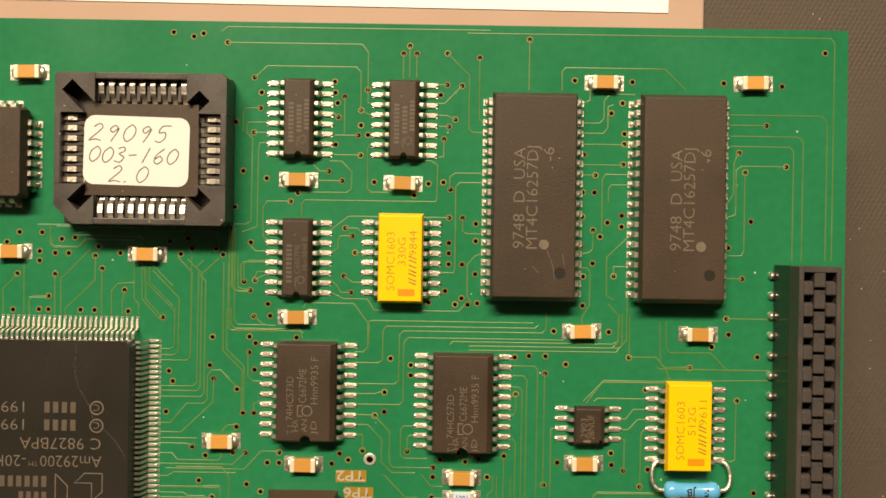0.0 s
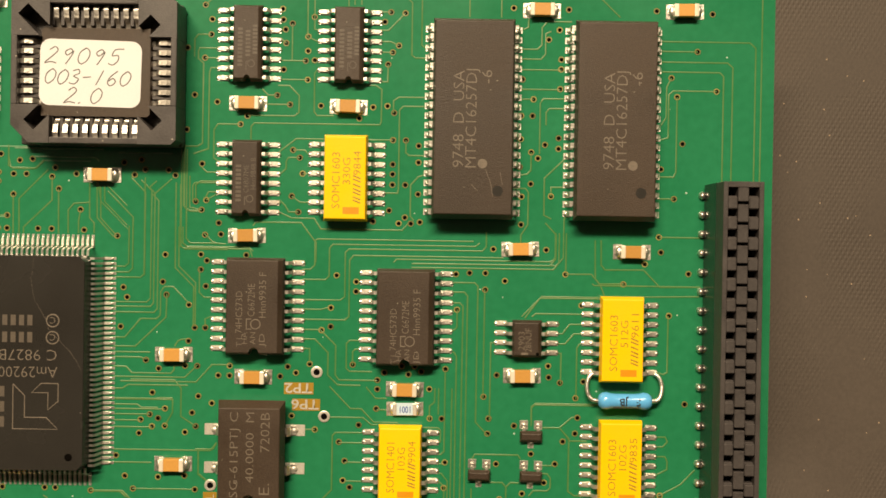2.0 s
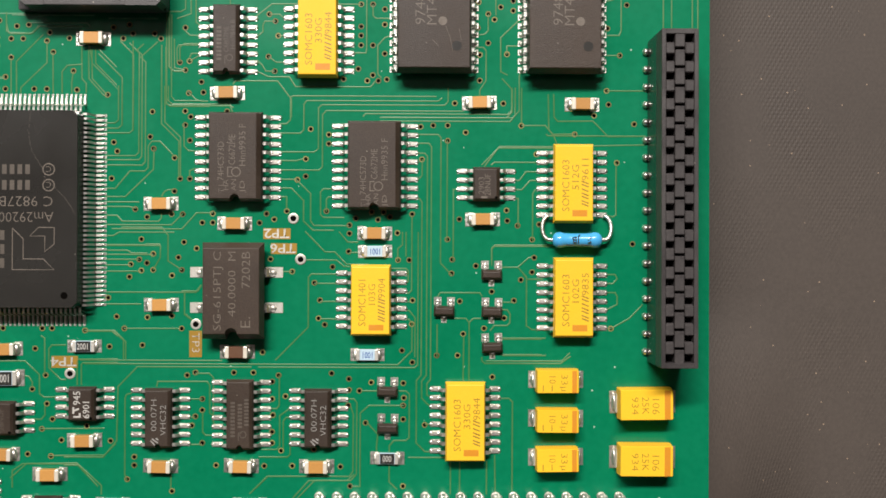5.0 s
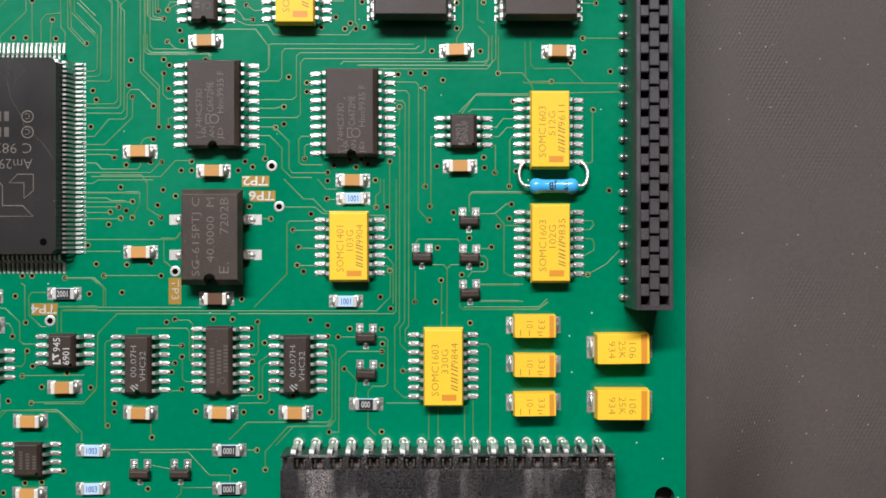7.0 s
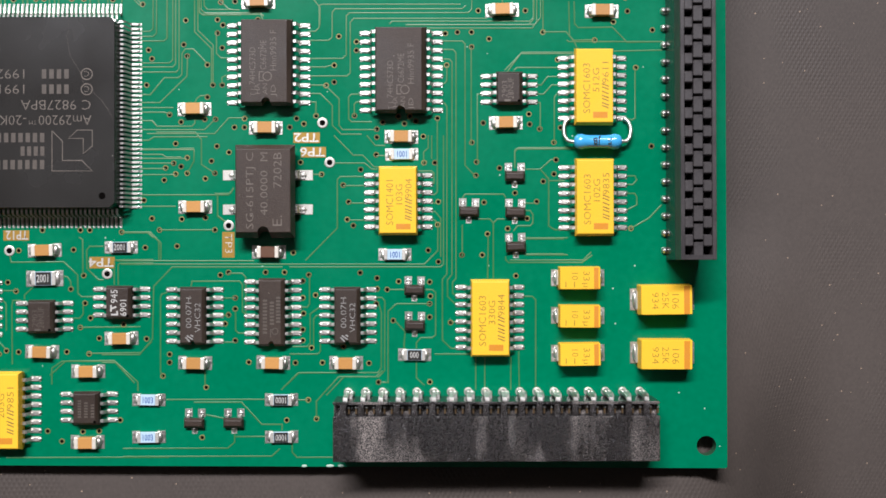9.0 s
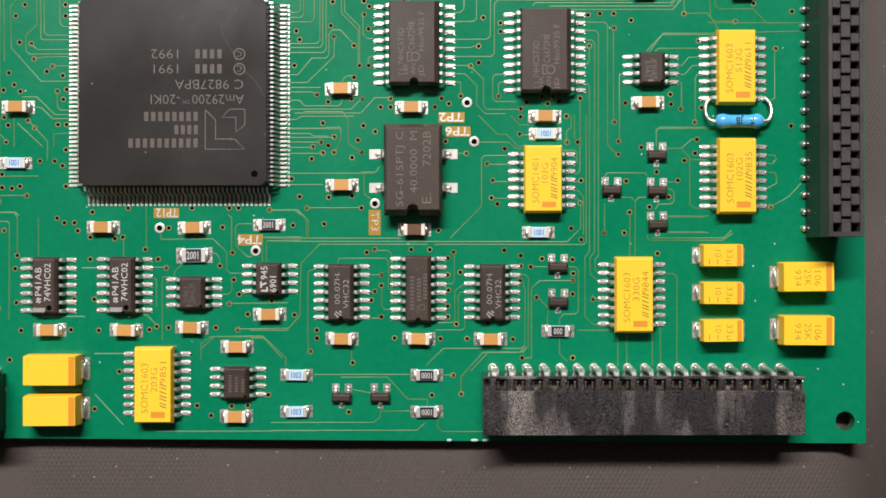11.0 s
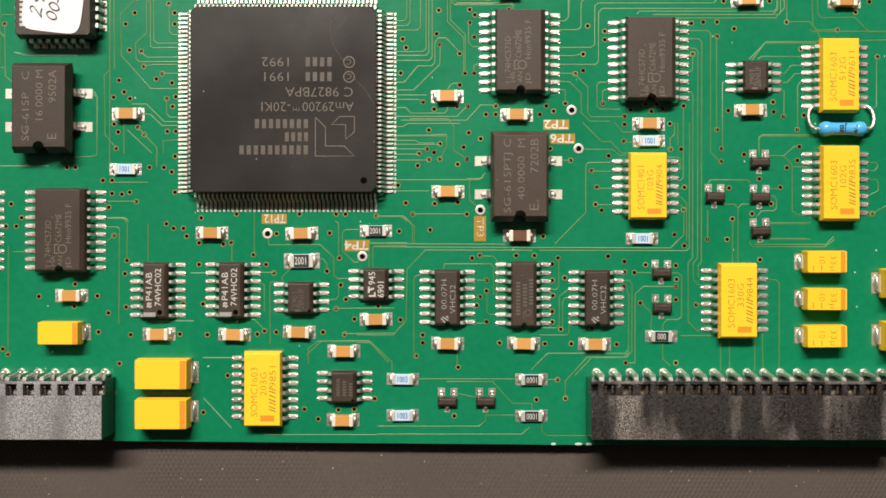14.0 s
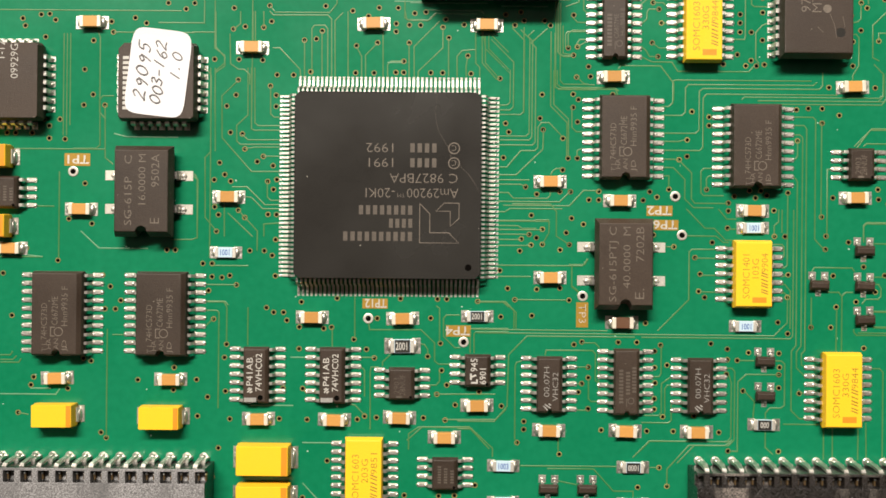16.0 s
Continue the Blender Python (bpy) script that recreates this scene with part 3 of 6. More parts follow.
def memory_chip(x, y, dx):
    ob = thing("memory_chip", x, y, 0, "large black memory chip with laser-marked text and tucked leads", "chip", "memory chips")
    w, h, z1 = 10.6, 26.0, 3.55
    piece("body", cached("memory_body", lambda: chip_body(w, h, 0.7, z1, BLACK, d=0.25, end=0.55)), ob)
    lead = cached("memory_lead", lambda: j_lead(1.7, 0.62, 0.55))
    for i in range(20):
        ly = (9.5 - i) * 1.27
        piece("lead", lead, ob, mm(w / 2 - 0.02, ly))
        piece("lead", lead, ob, mm(-w / 2 + 0.02, ly, 0, 180))
    lines_on(ob, z1 + 0.005, [("9748  D  USA", -1.25, -6.5, 1.45, 12.5), ("MT4C16257DJ", 0.35, -6.6, 1.45, 12.8), ("-6", 2.3, 4.3, 1.4, 1.8)], LASER, dx=dx)
    bm = bmesh.new()
    disc(bm, 1.2 + dx, -5.9, 0.62, z1 - 0.02, z1 + 0.008, 18)
    part("pin_dot", bm, LASER, ob)
    bm = bmesh.new()
    disc(bm, 3.2, -9.4, 0.7, z1 - 0.02, z1 + 0.006, 18)
    part("ejector_mark", bm, SMOOTH, ob)
    return ob


ob = memory_chip(63.5, 32.6, 0.0)
for line in ([(1.6, -6.6), (2.3, -8.4), (2.6, -10.2)], [(-0.2, -8.6), (0.6, -9.4)], [(3.5, -7.0), (3.8, -8.6)]):
    piece("scratch", strokes_mesh("scratch", [line], 0.07, 3.545, LASER, 0.015), ob)
memory_chip(81.95, 32.6, 0.9)


# ---- the processor
def processor():
    ob = thing("processor_chip", 0.0, 0.15, 0, "large square black processor chip with fine leads on four sides", "chip")
    w, z1 = 28.0, 3.5
    bm = bmesh.new()
    c = 0.75
    outline = [(w / 2, -w / 2 + c), (w / 2, w / 2 - c), (w / 2 - c, w / 2), (-w / 2 + c, w / 2), (-w / 2, w / 2 - c), (-w / 2, -w / 2 + c), (-w / 2 + c, -w / 2), (w / 2 - c, -w / 2)]
    prism(bm, outline, [(0.3, 0.988, 0.988), (1.75, 1, 1), (1.83, 1, 1), (z1 - 0.06, 0.986, 0.986), (z1, 0.982, 0.982)])
    part("body", bm, SMOOTH, ob)
    bm = bmesh.new()
    sweep(bm, [(-0.1, 1.78), (0.5, 1.78), (0.72, 1.62), (1.0, 0.45), (1.2, 0.2), (2.05, 0.16)], 0.30, 0.16)
    box(bm, 0.95, 2.65, -0.19, 0.19, 0, 0.06, 0.015, slot=1)
    blob(bm, 2.1, 0, 0.07, 0.3, 0.18, 0.15, 6, 4, slot=1)
    lead = finish(bm, "lead", [TIN, SOLDER])
    for side in range(4):
        for i in range(42):
            s = (i - 20.5) * 0.66
            turn = pose(0, 0, 0, 0, 0, 90 * side)
            piece("lead", lead, ob, turn @ mm(w / 2 - 0.03, s))
    # a wavy line of short pale specks across the top
    rim = [(7.2, 13.6), (6.9, 11.0), (7.1, 9.3), (7.5, 7.9), (8.4, 6.5), (9.0, 5.6), (9.3, 4.4), (10.2, 3.5), (11.1, 2.5), (12.0, 1.7), (12.5, 0.9), (12.95, 0.2), (13.6, -0.9)]
    specks = []
    for (ax, ay), (bx, by) in zip(rim, rim[1:]):
        for i in range(6):
            u = (i + random.uniform(-0.3, 0.3)) / 6
            px, py = ax + (bx - ax) * u + random.uniform(-0.06, 0.06), ay + (by - ay) * u
            specks.append([(px, py), (px + random.uniform(0.03, 0.12), py - random.uniform(0.05, 0.14))])
    piece("residue_rim", strokes_mesh("residue_rim", specks, 0.08, z1 - 0.002, FAINT, 0.012), ob)
    z = z1 + 0.006
    bar(3.7, -6.9, z, 10.6, 1.35, 180, FAINT, ob)
    bar(3.7, -4.95, z, 3.8, 1.35, 180, FAINT, ob)
    bar(3.7, -3.0, z, 8.3, 1.35, 180, FAINT, ob)
    text("Am29200", 10.5, -0.45, z, 1.45, 180, LASER, ob, wide=0.95)
    text("TM", 2.6, -1.2, z, 0.6, 180, LASER, ob)
    text("-20KI", 1.2, -0.45, z, 1.45, 180, LASER, ob)
    text("C 9827BPA", 10.5, 1.75, z, 1.45, 180, LASER, ob, wide=1.05)
    for ly, year in ((4.0, "1991"), (6.2, "1992")):
        ring = [(9.8 + 0.8 * math.cos(a * math.tau / 18), ly - 0.7 + 0.8 * math.sin(a * math.tau / 18)) for a in range(19)]
        piece("marking", strokes_mesh("marking", [ring], 0.16, z1, LASER), ob)
        text("C", 10.2, ly - 0.25, z, 0.85, 180, LASER, ob)
        bar(7.2, ly, z, 4.3, 1.35, 180, FAINT, ob)
        text(year, 1.3, ly, z, 1.4, 180, LASER, ob, wide=1.15)
    shape = [[(4.8, -2.7), (4.8, -8.5), (10.6, -8.5), (9.1, -7.0), (6.3, -7.0), (6.3, -4.2), (4.8, -2.7)], [(10.6, -2.6), (8.4, -2.6), (7.2, -3.8), (9.3, -3.8), (9.3, -6.0), (10.6, -4.9), (10.6, -2.6)]]
    piece("logo", strokes_mesh("logo", shape, 0.13, z1, LASER), ob)
    bm = bmesh.new()
    disc(bm, 12.0, -12.1, 0.5, z1 - 0.02, z1 + 0.008, 16)
    part("pin_dot", bm, HOLE, ob)
    return ob


processor()


# ---- crystal oscillators
def oscillator(x, y, rows):
    ob = thing("crystal_oscillator", x, y, 0, "black moulded crystal oscillator block with four wide leads", "oscillator", "crystal oscillators")
    w, h, z1 = 8.7, 13.6, 3.7
    piece("body", cached("osc_body", lambda: chip_body(w, h, 0.5, z1, BLACK, 0.95, d=0.4, end=0.75)), ob)
    bm = bmesh.new()
    sweep(bm, [(-0.1, 1.4), (0.25, 1.4), (0.45, 1.2), (0.5, 0.25), (0.7, 0.16), (1.2, 0.15)], 1.15, 0.2)
    box(bm, -0.2, 2.35, -0.75, 0.75, 0, 0.07, 0.02, slot=1)
    blob(bm, 0.95, 0, 0.08, 0.55, 0.45, 0.35, slot=1)
    lead = finish(bm, "lead", [TIN, PLATE])
    for ly in (2.54, -2.54):
        piece("lead", lead, ob, mm(w / 2 - 0.05, ly))
        piece("lead", lead, ob, mm(-w / 2 + 0.05, ly, 0, 180))
    lines_on(ob, z1 + 0.006, rows, LASER)
    return ob


ob = oscillator(35.25, -11.25, [("SG-615PTJ C", -1.4, -5.6, 1.1, 11.1), ("40.0000  M", 0.65, -3.6, 1.1, 9.1), ("7202B", 2.65, 0.3, 1.2, 5.2), ("E.", 2.7, -5.3, 1.4, 1.7)])
ob = oscillator(-36.35, -1.0, [("SG-615P   C", -1.4, -5.2, 1.1, 10.4), ("16.0000 M", 0.65, -2.4, 1.1, 7.8), ("9502A", 2.65, 0.5, 1.2, 4.9), ("E", 2.7, -5.0, 1.4, 1.0)])


# ---- chip in a square socket
def digit_lines(rows):
    """Hand-drawn figures as pen strokes; each is drawn in a box one unit high."""
    forms = {"2": [[(0.05, 0.8), (0.3, 1.0), (0.5, 0.8), (0.35, 0.5), (0.0, 0.02), (0.3, 0.08), (0.62, 0.0)]],
             "9": [[(0.5, 0.75), (0.3, 0.95), (0.08, 0.75), (0.25, 0.55), (0.5, 0.8), (0.42, 0.4), (0.28, 0.0)]],
             "0": [[(0.3, 1.0), (0.05, 0.7), (0.05, 0.25), (0.28, 0.0), (0.55, 0.3), (0.55, 0.75), (0.3, 1.0)]],
             "5": [[(0.65, 1.0), (0.2, 0.95), (0.12, 0.58), (0.42, 0.6), (0.5, 0.3), (0.3, 0.02), (0.02, 0.1)]],
             "3": [[(0.05, 0.9), (0.35, 1.0), (0.45, 0.75), (0.18, 0.55), (0.5, 0.35), (0.35, 0.02), (0.0, 0.1)]],
             "1": [[(0.35, 1.0), (0.15, 0.0)]], "6": [[(0.45, 1.0), (0.12, 0.6), (0.05, 0.2), (0.28, 0.0), (0.5, 0.25), (0.3, 0.5), (0.08, 0.3)]],
             "-": [[(0.0, 0.5), (0.45, 0.55)]], ".": [[(0.1, 0.0), (0.2, 0.08)]]}
    lines = []
    for words, x, y, h, step in rows:
        for i, ch in enumerate(words):
            for line in forms.get(ch, []):
                pts = [Vector((x + i * step + px * h * 1.15 + py * h * 0.28, y + py * h + 0.12 * math.sin(3.1 * i + x))) for px, py in line]
                ends = [pts[0]] + pts + [pts[-1]]
                curve = []
                for a, b, c, d in zip(ends, ends[1:], ends[2:], ends[3:]):
                    for k in range(4):
                        u = k / 4
                        curve.append(0.5 * (2 * b + (c - a) * u + (2 * a - 5 * b + 4 * c - d) * u * u + (3 * b - a - 3 * c + d) * u ** 3))
                lines.append([(q.x, q.y) for q in curve + [pts[-1]]])
    return lines


def socket_chip():
    ob = thing("chip_socket", 15.05, 37.65, 0, "square black plastic chip socket with sprung metal contacts", "socket")
    w, h, z1 = 21.1, 18.6, 4.6
    bm = bmesh.new()
    box(bm, -w / 2 + 0.1, w / 2 - 0.1, -h / 2 + 0.1, h / 2 - 0.1, 0.3, 1.6, 0.1)
    t = 0.8
    box(bm, -w / 2 + 4.9, w / 2 - 4.9, h / 2 - t, h / 2, 0.4, z1, 0.12, 2)
    box(bm, -w / 2 + 4.9, w / 2 - 4.9, -h / 2, -h / 2 + t, 0.4, z1, 0.12, 2)
    box(bm, -w / 2, -w / 2 + t, -h / 2 + 4.9, h / 2 - 4.9, 0.4, z1, 0.12, 2)
    box(bm, w / 2 - t, w / 2, -h / 2 + 4.9, h / 2 - 4.9, 0.4, z1, 0.12, 2)
    for sx, sy, chamfer, s in ((-1, 1, 0.35, 1.4), (1, 1, 0.5, 2.6), (-1, -1, 2.3, 2.2), (1, -1, 0.6, 2.3)):
        a = 4.9
        c = chamfer
        pts = [(0, c), (c, 0), (a, 0), (a, a - 1.3), (s + 0.75, s - 0.55), (s - 0.55, s + 0.75), (a - 1.3, a), (0, a)]
        pts = [(sx * (w / 2 - px), sy * (h / 2 - py)) for px, py in pts]
        if sx * sy < 0:
            pts = pts[::-1]
        prism(bm, pts, [(0.4, 1, 1), (z1 - 0.12, 1, 1), (z1, 0.996, 0.996)])
    for n, span, half in ((9, 0, h / 2), (7, 1, w / 2)):
        for i in range(n + 1):
            s = (i - n / 2) * 1.27
            for sg in (1, -1):
                lo, hi = sorted((sg * (half - t - 0.05), sg * (half - 3.4)))
                if span == 0:
                    box(bm, s - 0.24, s + 0.24, lo, hi, 1.5, 3.5, 0.05)
                else:
                    box(bm, lo, hi, s - 0.24, s + 0.24, 1.5, 3.5, 0.05)
    part("socket_body", bm, SOCKET, ob)
    bm = bmesh.new()
    sweep(bm, [(-3.1, 2.2), (-2.6, 2.9), (-2.1, 3.1), (-1.5, 3.75), (-0.5, 3.9), (0.05, 3.7), (0.1, 2.0)], 0.62, 0.18)
    contact = finish(bm, "contact", TIN)
    for side, n, half in ((0, 7, w / 2), (1, 9, h / 2), (2, 7, w / 2), (3, 9, h / 2)):
        for i in range(n):
            piece("contact", contact, ob, pose(0, 0, 0, 0, 0, 90 * side) @ mm(half - t - 0.15, (i - (n - 1) / 2) * 1.27))
    chip = thing("memory_chip", 14.95, 37.6, 0, "black square memory chip seated inside its socket", "chip", z=1.6)
    bm = bmesh.new()
    prism(bm, [(7.1, -5.4), (7.1, 5.75), (-6.7, 5.75), (-7.1, 5.35), (-7.1, -5.75), (6.75, -5.75)], [(0.0, 0.98, 0.98), (1.0, 1, 1), (1.95, 0.985, 0.985), (2.0, 0.98, 0.98)])
    part("body", bm, BLACK, chip)
    label = thing("paper_label", 14.3, 37.45, -1.2, "white rounded paper label with handwritten numbers on the chip", "label", z=3.602)
    bm = bmesh.new()
    prism(bm, rounded(13.0, 8.5, 1.3), [(0, 1, 1), (0.06, 1, 1)])
    part("paper", bm, STICKER, label)
    rows = [("29095", -5.9, 1.1, 2.1, 2.0), ("003-160", -6.0, -1.5, 1.9, 1.6), ("2.0", -3.3, -3.9, 2.0, 1.6)]
    tagged(piece("handwriting", strokes_mesh("handwriting", digit_lines(rows), 0.18, 0.055, PENCIL, 0.015), label), kind="stuff")


socket_chip()


# ---- square chips with tucked leads on four sides
def plcc(x, y, w, h, nx, ny, label):
    ob = thing("square_chip", x, y, 0, label, "chip", "square leaded chips")
    z1 = 3.3
    c = 0.9
    bm = bmesh.new()
    prism(bm, [(w / 2, -h / 2 + c * 0.4), (w / 2, h / 2 - c * 0.4), (w / 2 - c * 0.4, h / 2), (-w / 2 + c, h / 2), (-w / 2, h / 2 - c), (-w / 2, -h / 2 + c * 0.4), (-w / 2 + c * 0.4, -h / 2), (w / 2 - c * 0.4, -h / 2)],
          [(0.6, 0.965, 0.965), (1.75, 1, 1), (1.85, 1, 1), (z1 - 0.06, 0.955, 0.955), (z1, 0.945, 0.945)])
    part("body", bm, BLACK, ob)
    lead = cached("plcc_lead", lambda: j_lead(1.8, 0.68, 0.5))
    for side, n, half in ((0, ny, w / 2), (1, nx, h / 2), (2, ny, w / 2), (3, nx, h / 2)):
        for i in range(n):
            piece("lead", lead, ob, pose(0, 0, 0, 0, 0, 90 * side) @ mm(half - 0.02, (i - (n - 1) / 2) * 1.27))
    return ob


ob = plcc(-34.45, 15.35, 11.7, 11.7, 7, 7, "square black chip half hidden under a crooked white label")
bar(-4.0, -4.3, 3.31, 8.2, 0.9, 90, INKWHITE, ob)
ob = plcc(-57.6, 15.3, 11.7, 11.7, 7, 7, "square black chip with a white printed date code")
text("09929G", 2.7, 0.2, 3.31, 1.15, 90, INKWHITE, ob)
text("1-12", 0.7, 2.9, 3.31, 1.15, 90, INKWHITE, ob)
plcc(-6.95, 37.2, 14.0, 11.5, 9, 7, "square black chip with tucked leads near the board edge")

label = thing("paper_label", -34.1, 16.55, -6.5, "crooked white label with faint handwritten numbers", "label", z=3.32)
bm = bmesh.new()
grid = bmesh.ops.create_grid(bm, x_segments=12, y_segments=14, size=0.5)["verts"]
for v in grid:
    a, b = v.co.x * 2, v.co.y * 2
    # round the corners of the sheet and let it lift a little
    k = max(abs(a), abs(b))
    r = (abs(a) ** 7 + abs(b) ** 7) ** (1 / 7)
    s = k / r if r > 0 else 1
    a, b = a * s, b * s
    v.co = Vector((a * 4.45, b * 6.4, 0.02 + 0.07 * (0.5 + 0.5 * math.sin(2.2 * a + 1.6 * b)) + max(0, b - 0.75) * 0.5))
bmesh.ops.solidify(bm, geom=list(bm.faces), thickness=0.05)
part("paper", bm, STICKER_B, label)
lift = [[(-y, x) for x, y in line] for line in digit_lines([("29095", -4.3, 1.4, 1.8, 1.75), ("003-162", -4.7, -0.9, 1.6, 1.35), ("1.0", -0.8, -3.2, 1.5, 1.4)])]
tagged(piece("handwriting", strokes_mesh("handwriting", lift, 0.18, 0.14, PENCIL), label), kind="stuff")


# ---- small ceramic capacitors
def capacitor_parts(body):
    bm = bmesh.new()
    box(bm, -1.05, 1.05, -0.82, 0.82, 0.06, 1.1, 0.07)
    core = finish(bm, "body", body)
    bm = bmesh.new()
    box(bm, 1.0, 1.62, -0.86, 0.86, 0.05, 1.14, 0.12, 2)
    cap = finish(bm, "end_cap", CREAM)
    bm = bmesh.new()
    box(bm, 1.3, 2.5, -1.0, 1.0, 0, 0.07, 0.03)
    blob(bm, 1.75, 0, 0.06, 0.5, 0.86, 0.62, 10, 6)
    pad = finish(bm, "solder_pad", SOLDER)
    return core, cap, pad


def small_part(name, x, y, parts, label, category, group, rz=0.0):
    ob = thing(name, x, y, rz, label, category, group)
    piece("body", parts[0], ob)
    for turn in (0, 180):
        piece("end_cap", parts[1], ob, pose(0, 0, 0, 0, 0, turn))
        piece("solder_pad", parts[2], ob, pose(0, 0, 0, 0, 0, turn))
    return ob


TAN_CAP = capacitor_parts(TAN)
for x, y in ((33.76, 34.45), (47.06, 34.2), (33.85, 17.0), (72.42, 47.3), (91.32, 47.45), (70.05, 15.75), (84.85, 15.6), (14.65, 24.7), (24.4, 1.1), (34.95, -1.7), (55.05, -3.05), (70.55, -1.0),
             (-0.67, 47.58), (-2.5, 24.8), (24.5, -13.4)):
    small_part("ceramic_capacitor", x, y, TAN_CAP, "small tan ceramic capacitor with silvery soldered ends", "capacitor", "ceramic capacitors", random.uniform(-1.5, 1.5))
for x, y in ((-11.43, -19.7), (2.26, -19.77), (-19.45, -35.1), (-7.95, -35.15), (1.9, -34.75), (13.6, -32.8), (24.48, -36.47), (36.03, -36.46), (46.81, -36.53), (8.7, -37.65), (8.6, -48.1),
             (-24.25, -1.6), (-32.8, -29.25), (-45.2, 24.7), (-20.85, 21.05), (-46.6, -3.62), (-50.0, -29.2), (-57.2, -9.6)):
    small_part("ceramic_capacitor", x, y, TAN_CAP, "small tan ceramic capacitor with silvery soldered ends", "capacitor", "ceramic capacitors", random.uniform(-1.5, 1.5))
# the oscillator's shadow on this capacitor is put into its dark colour
small_part("ceramic_capacitor", 35.4, -20.1, capacitor_parts(SHADED_CERAMIC), "ceramic capacitor beside the oscillator, coloured dark for its shadow", "capacitor", "ceramic capacitors")


# ---- chip resistors
def resistor_parts(face):
    bm = bmesh.new()
    box(bm, -1.15, 1.15, -0.8, 0.8, 0.05, 0.55, 0.05)
    core = finish(bm, "body", WHITE)
    bm = bmesh.new()
    box(bm, 1.05, 1.6, -0.8, 0.8, 0.04, 0.58, 0.08, 2)
    cap = finish(bm, "end_cap", PLATE)
    bm = bmesh.new()
    box(bm, 1.3, 2.45, -0.92, 0.92, 0, 0.07, 0.03)
    blob(bm, 1.7, 0, 0.05, 0.42, 0.8, 0.4, 10, 6)
    pad = finish(bm, "solder_pad", SOLDER)
    bm = bmesh.new()
    box(bm, -1.02, 1.02, -0.74, 0.74, 0.54, 0.58, 0.015)
    return core, cap, pad, finish(bm, "face", face)


PALE, DARK = resistor_parts(WHITE), resistor_parts(INKBLACK)


def resistor(x, y, code, pale, turn, big=1.0):
    parts = PALE if pale else DARK
    label = "small pale blue chip resistor with blue printed code" if pale else "small black chip resistor with white printed code"
    ob = small_part("chip_resistor", x, y, parts, label, "resistor", "chip resistors", random.uniform(-1, 1))
    piece("face", parts[3], ob)
    n = len(code)
    s = 180 if turn else 0
    sign = -1 if turn else 1
    text(code, sign * -0.2 * n * 1.15, sign * -0.42, 0.585, 0.9, s, INKBLUE if pale else INKWHITE, ob, wide=0.68, weight=0.01)
    if big != 1.0:
        ob.scale = (big, big * 1.15, 1)


resistor(55.1, -5.65, "1001", True, True)
resistor(54.05, -20.5, "1001", True, True)
resistor(-24.6, -10.0, "1001", True, False)
resistor(17.65, -41.9, "1003", True, False)
resistor(17.65, -47.4, "1003", True, False)
resistor(13.55, -19.35, "2001", False, False)
resistor(2.27, -23.93, "2001", False, False, 1.12)
resistor(37.23, -41.95, "1000", False, True)
resistor(37.24, -47.45, "1000", False, True)
resistor(56.95, -35.35, "000", False, False)


# ---- three-legged transistors
def transistor(x, y):
    ob = thing("transistor", x, y, random.uniform(-2, 2), "tiny black three-legged transistor on tinned pads", "transistor", "small transistors")
    piece("body", cached("sot", lambda: chip_body(2.95, 1.5, 0.1, 1.05, BLACK)), ob, mm(0, -0.35))

    def leg():
        bm = bmesh.new()
        sweep(bm, [(-0.1, 0.55), (0.2, 0.55), (0.4, 0.2), (0.75, 0.13)], 0.45, 0.13)
        box(bm, 0.05, 1.25, -0.55, 0.55, 0, 0.07, 0.03, slot=1)
        blob(bm, 0.55, 0, 0.06, 0.45, 0.42, 0.22, slot=1)
        return finish(bm, "leg", [TIN, SOLDER])

    me = cached("sot_leg", leg)
    piece("leg", me, ob, mm(-0.95, 0.4, 0, 90))
    piece("leg", me, ob, mm(0.95, 0.4, 0, 90))
    piece("leg", me, ob, mm(0, -1.1, 0, -90)).scale = (0.75, 0.75, 1)


for x, y in ((71.85, -8.6), (65.05, -13.85), (71.9, -13.95), (71.95, -19.05), (56.95, -25.4), (57.0, -30.65), (24.47, -44.9), (30.26, -44.9)):
    transistor(x, y)


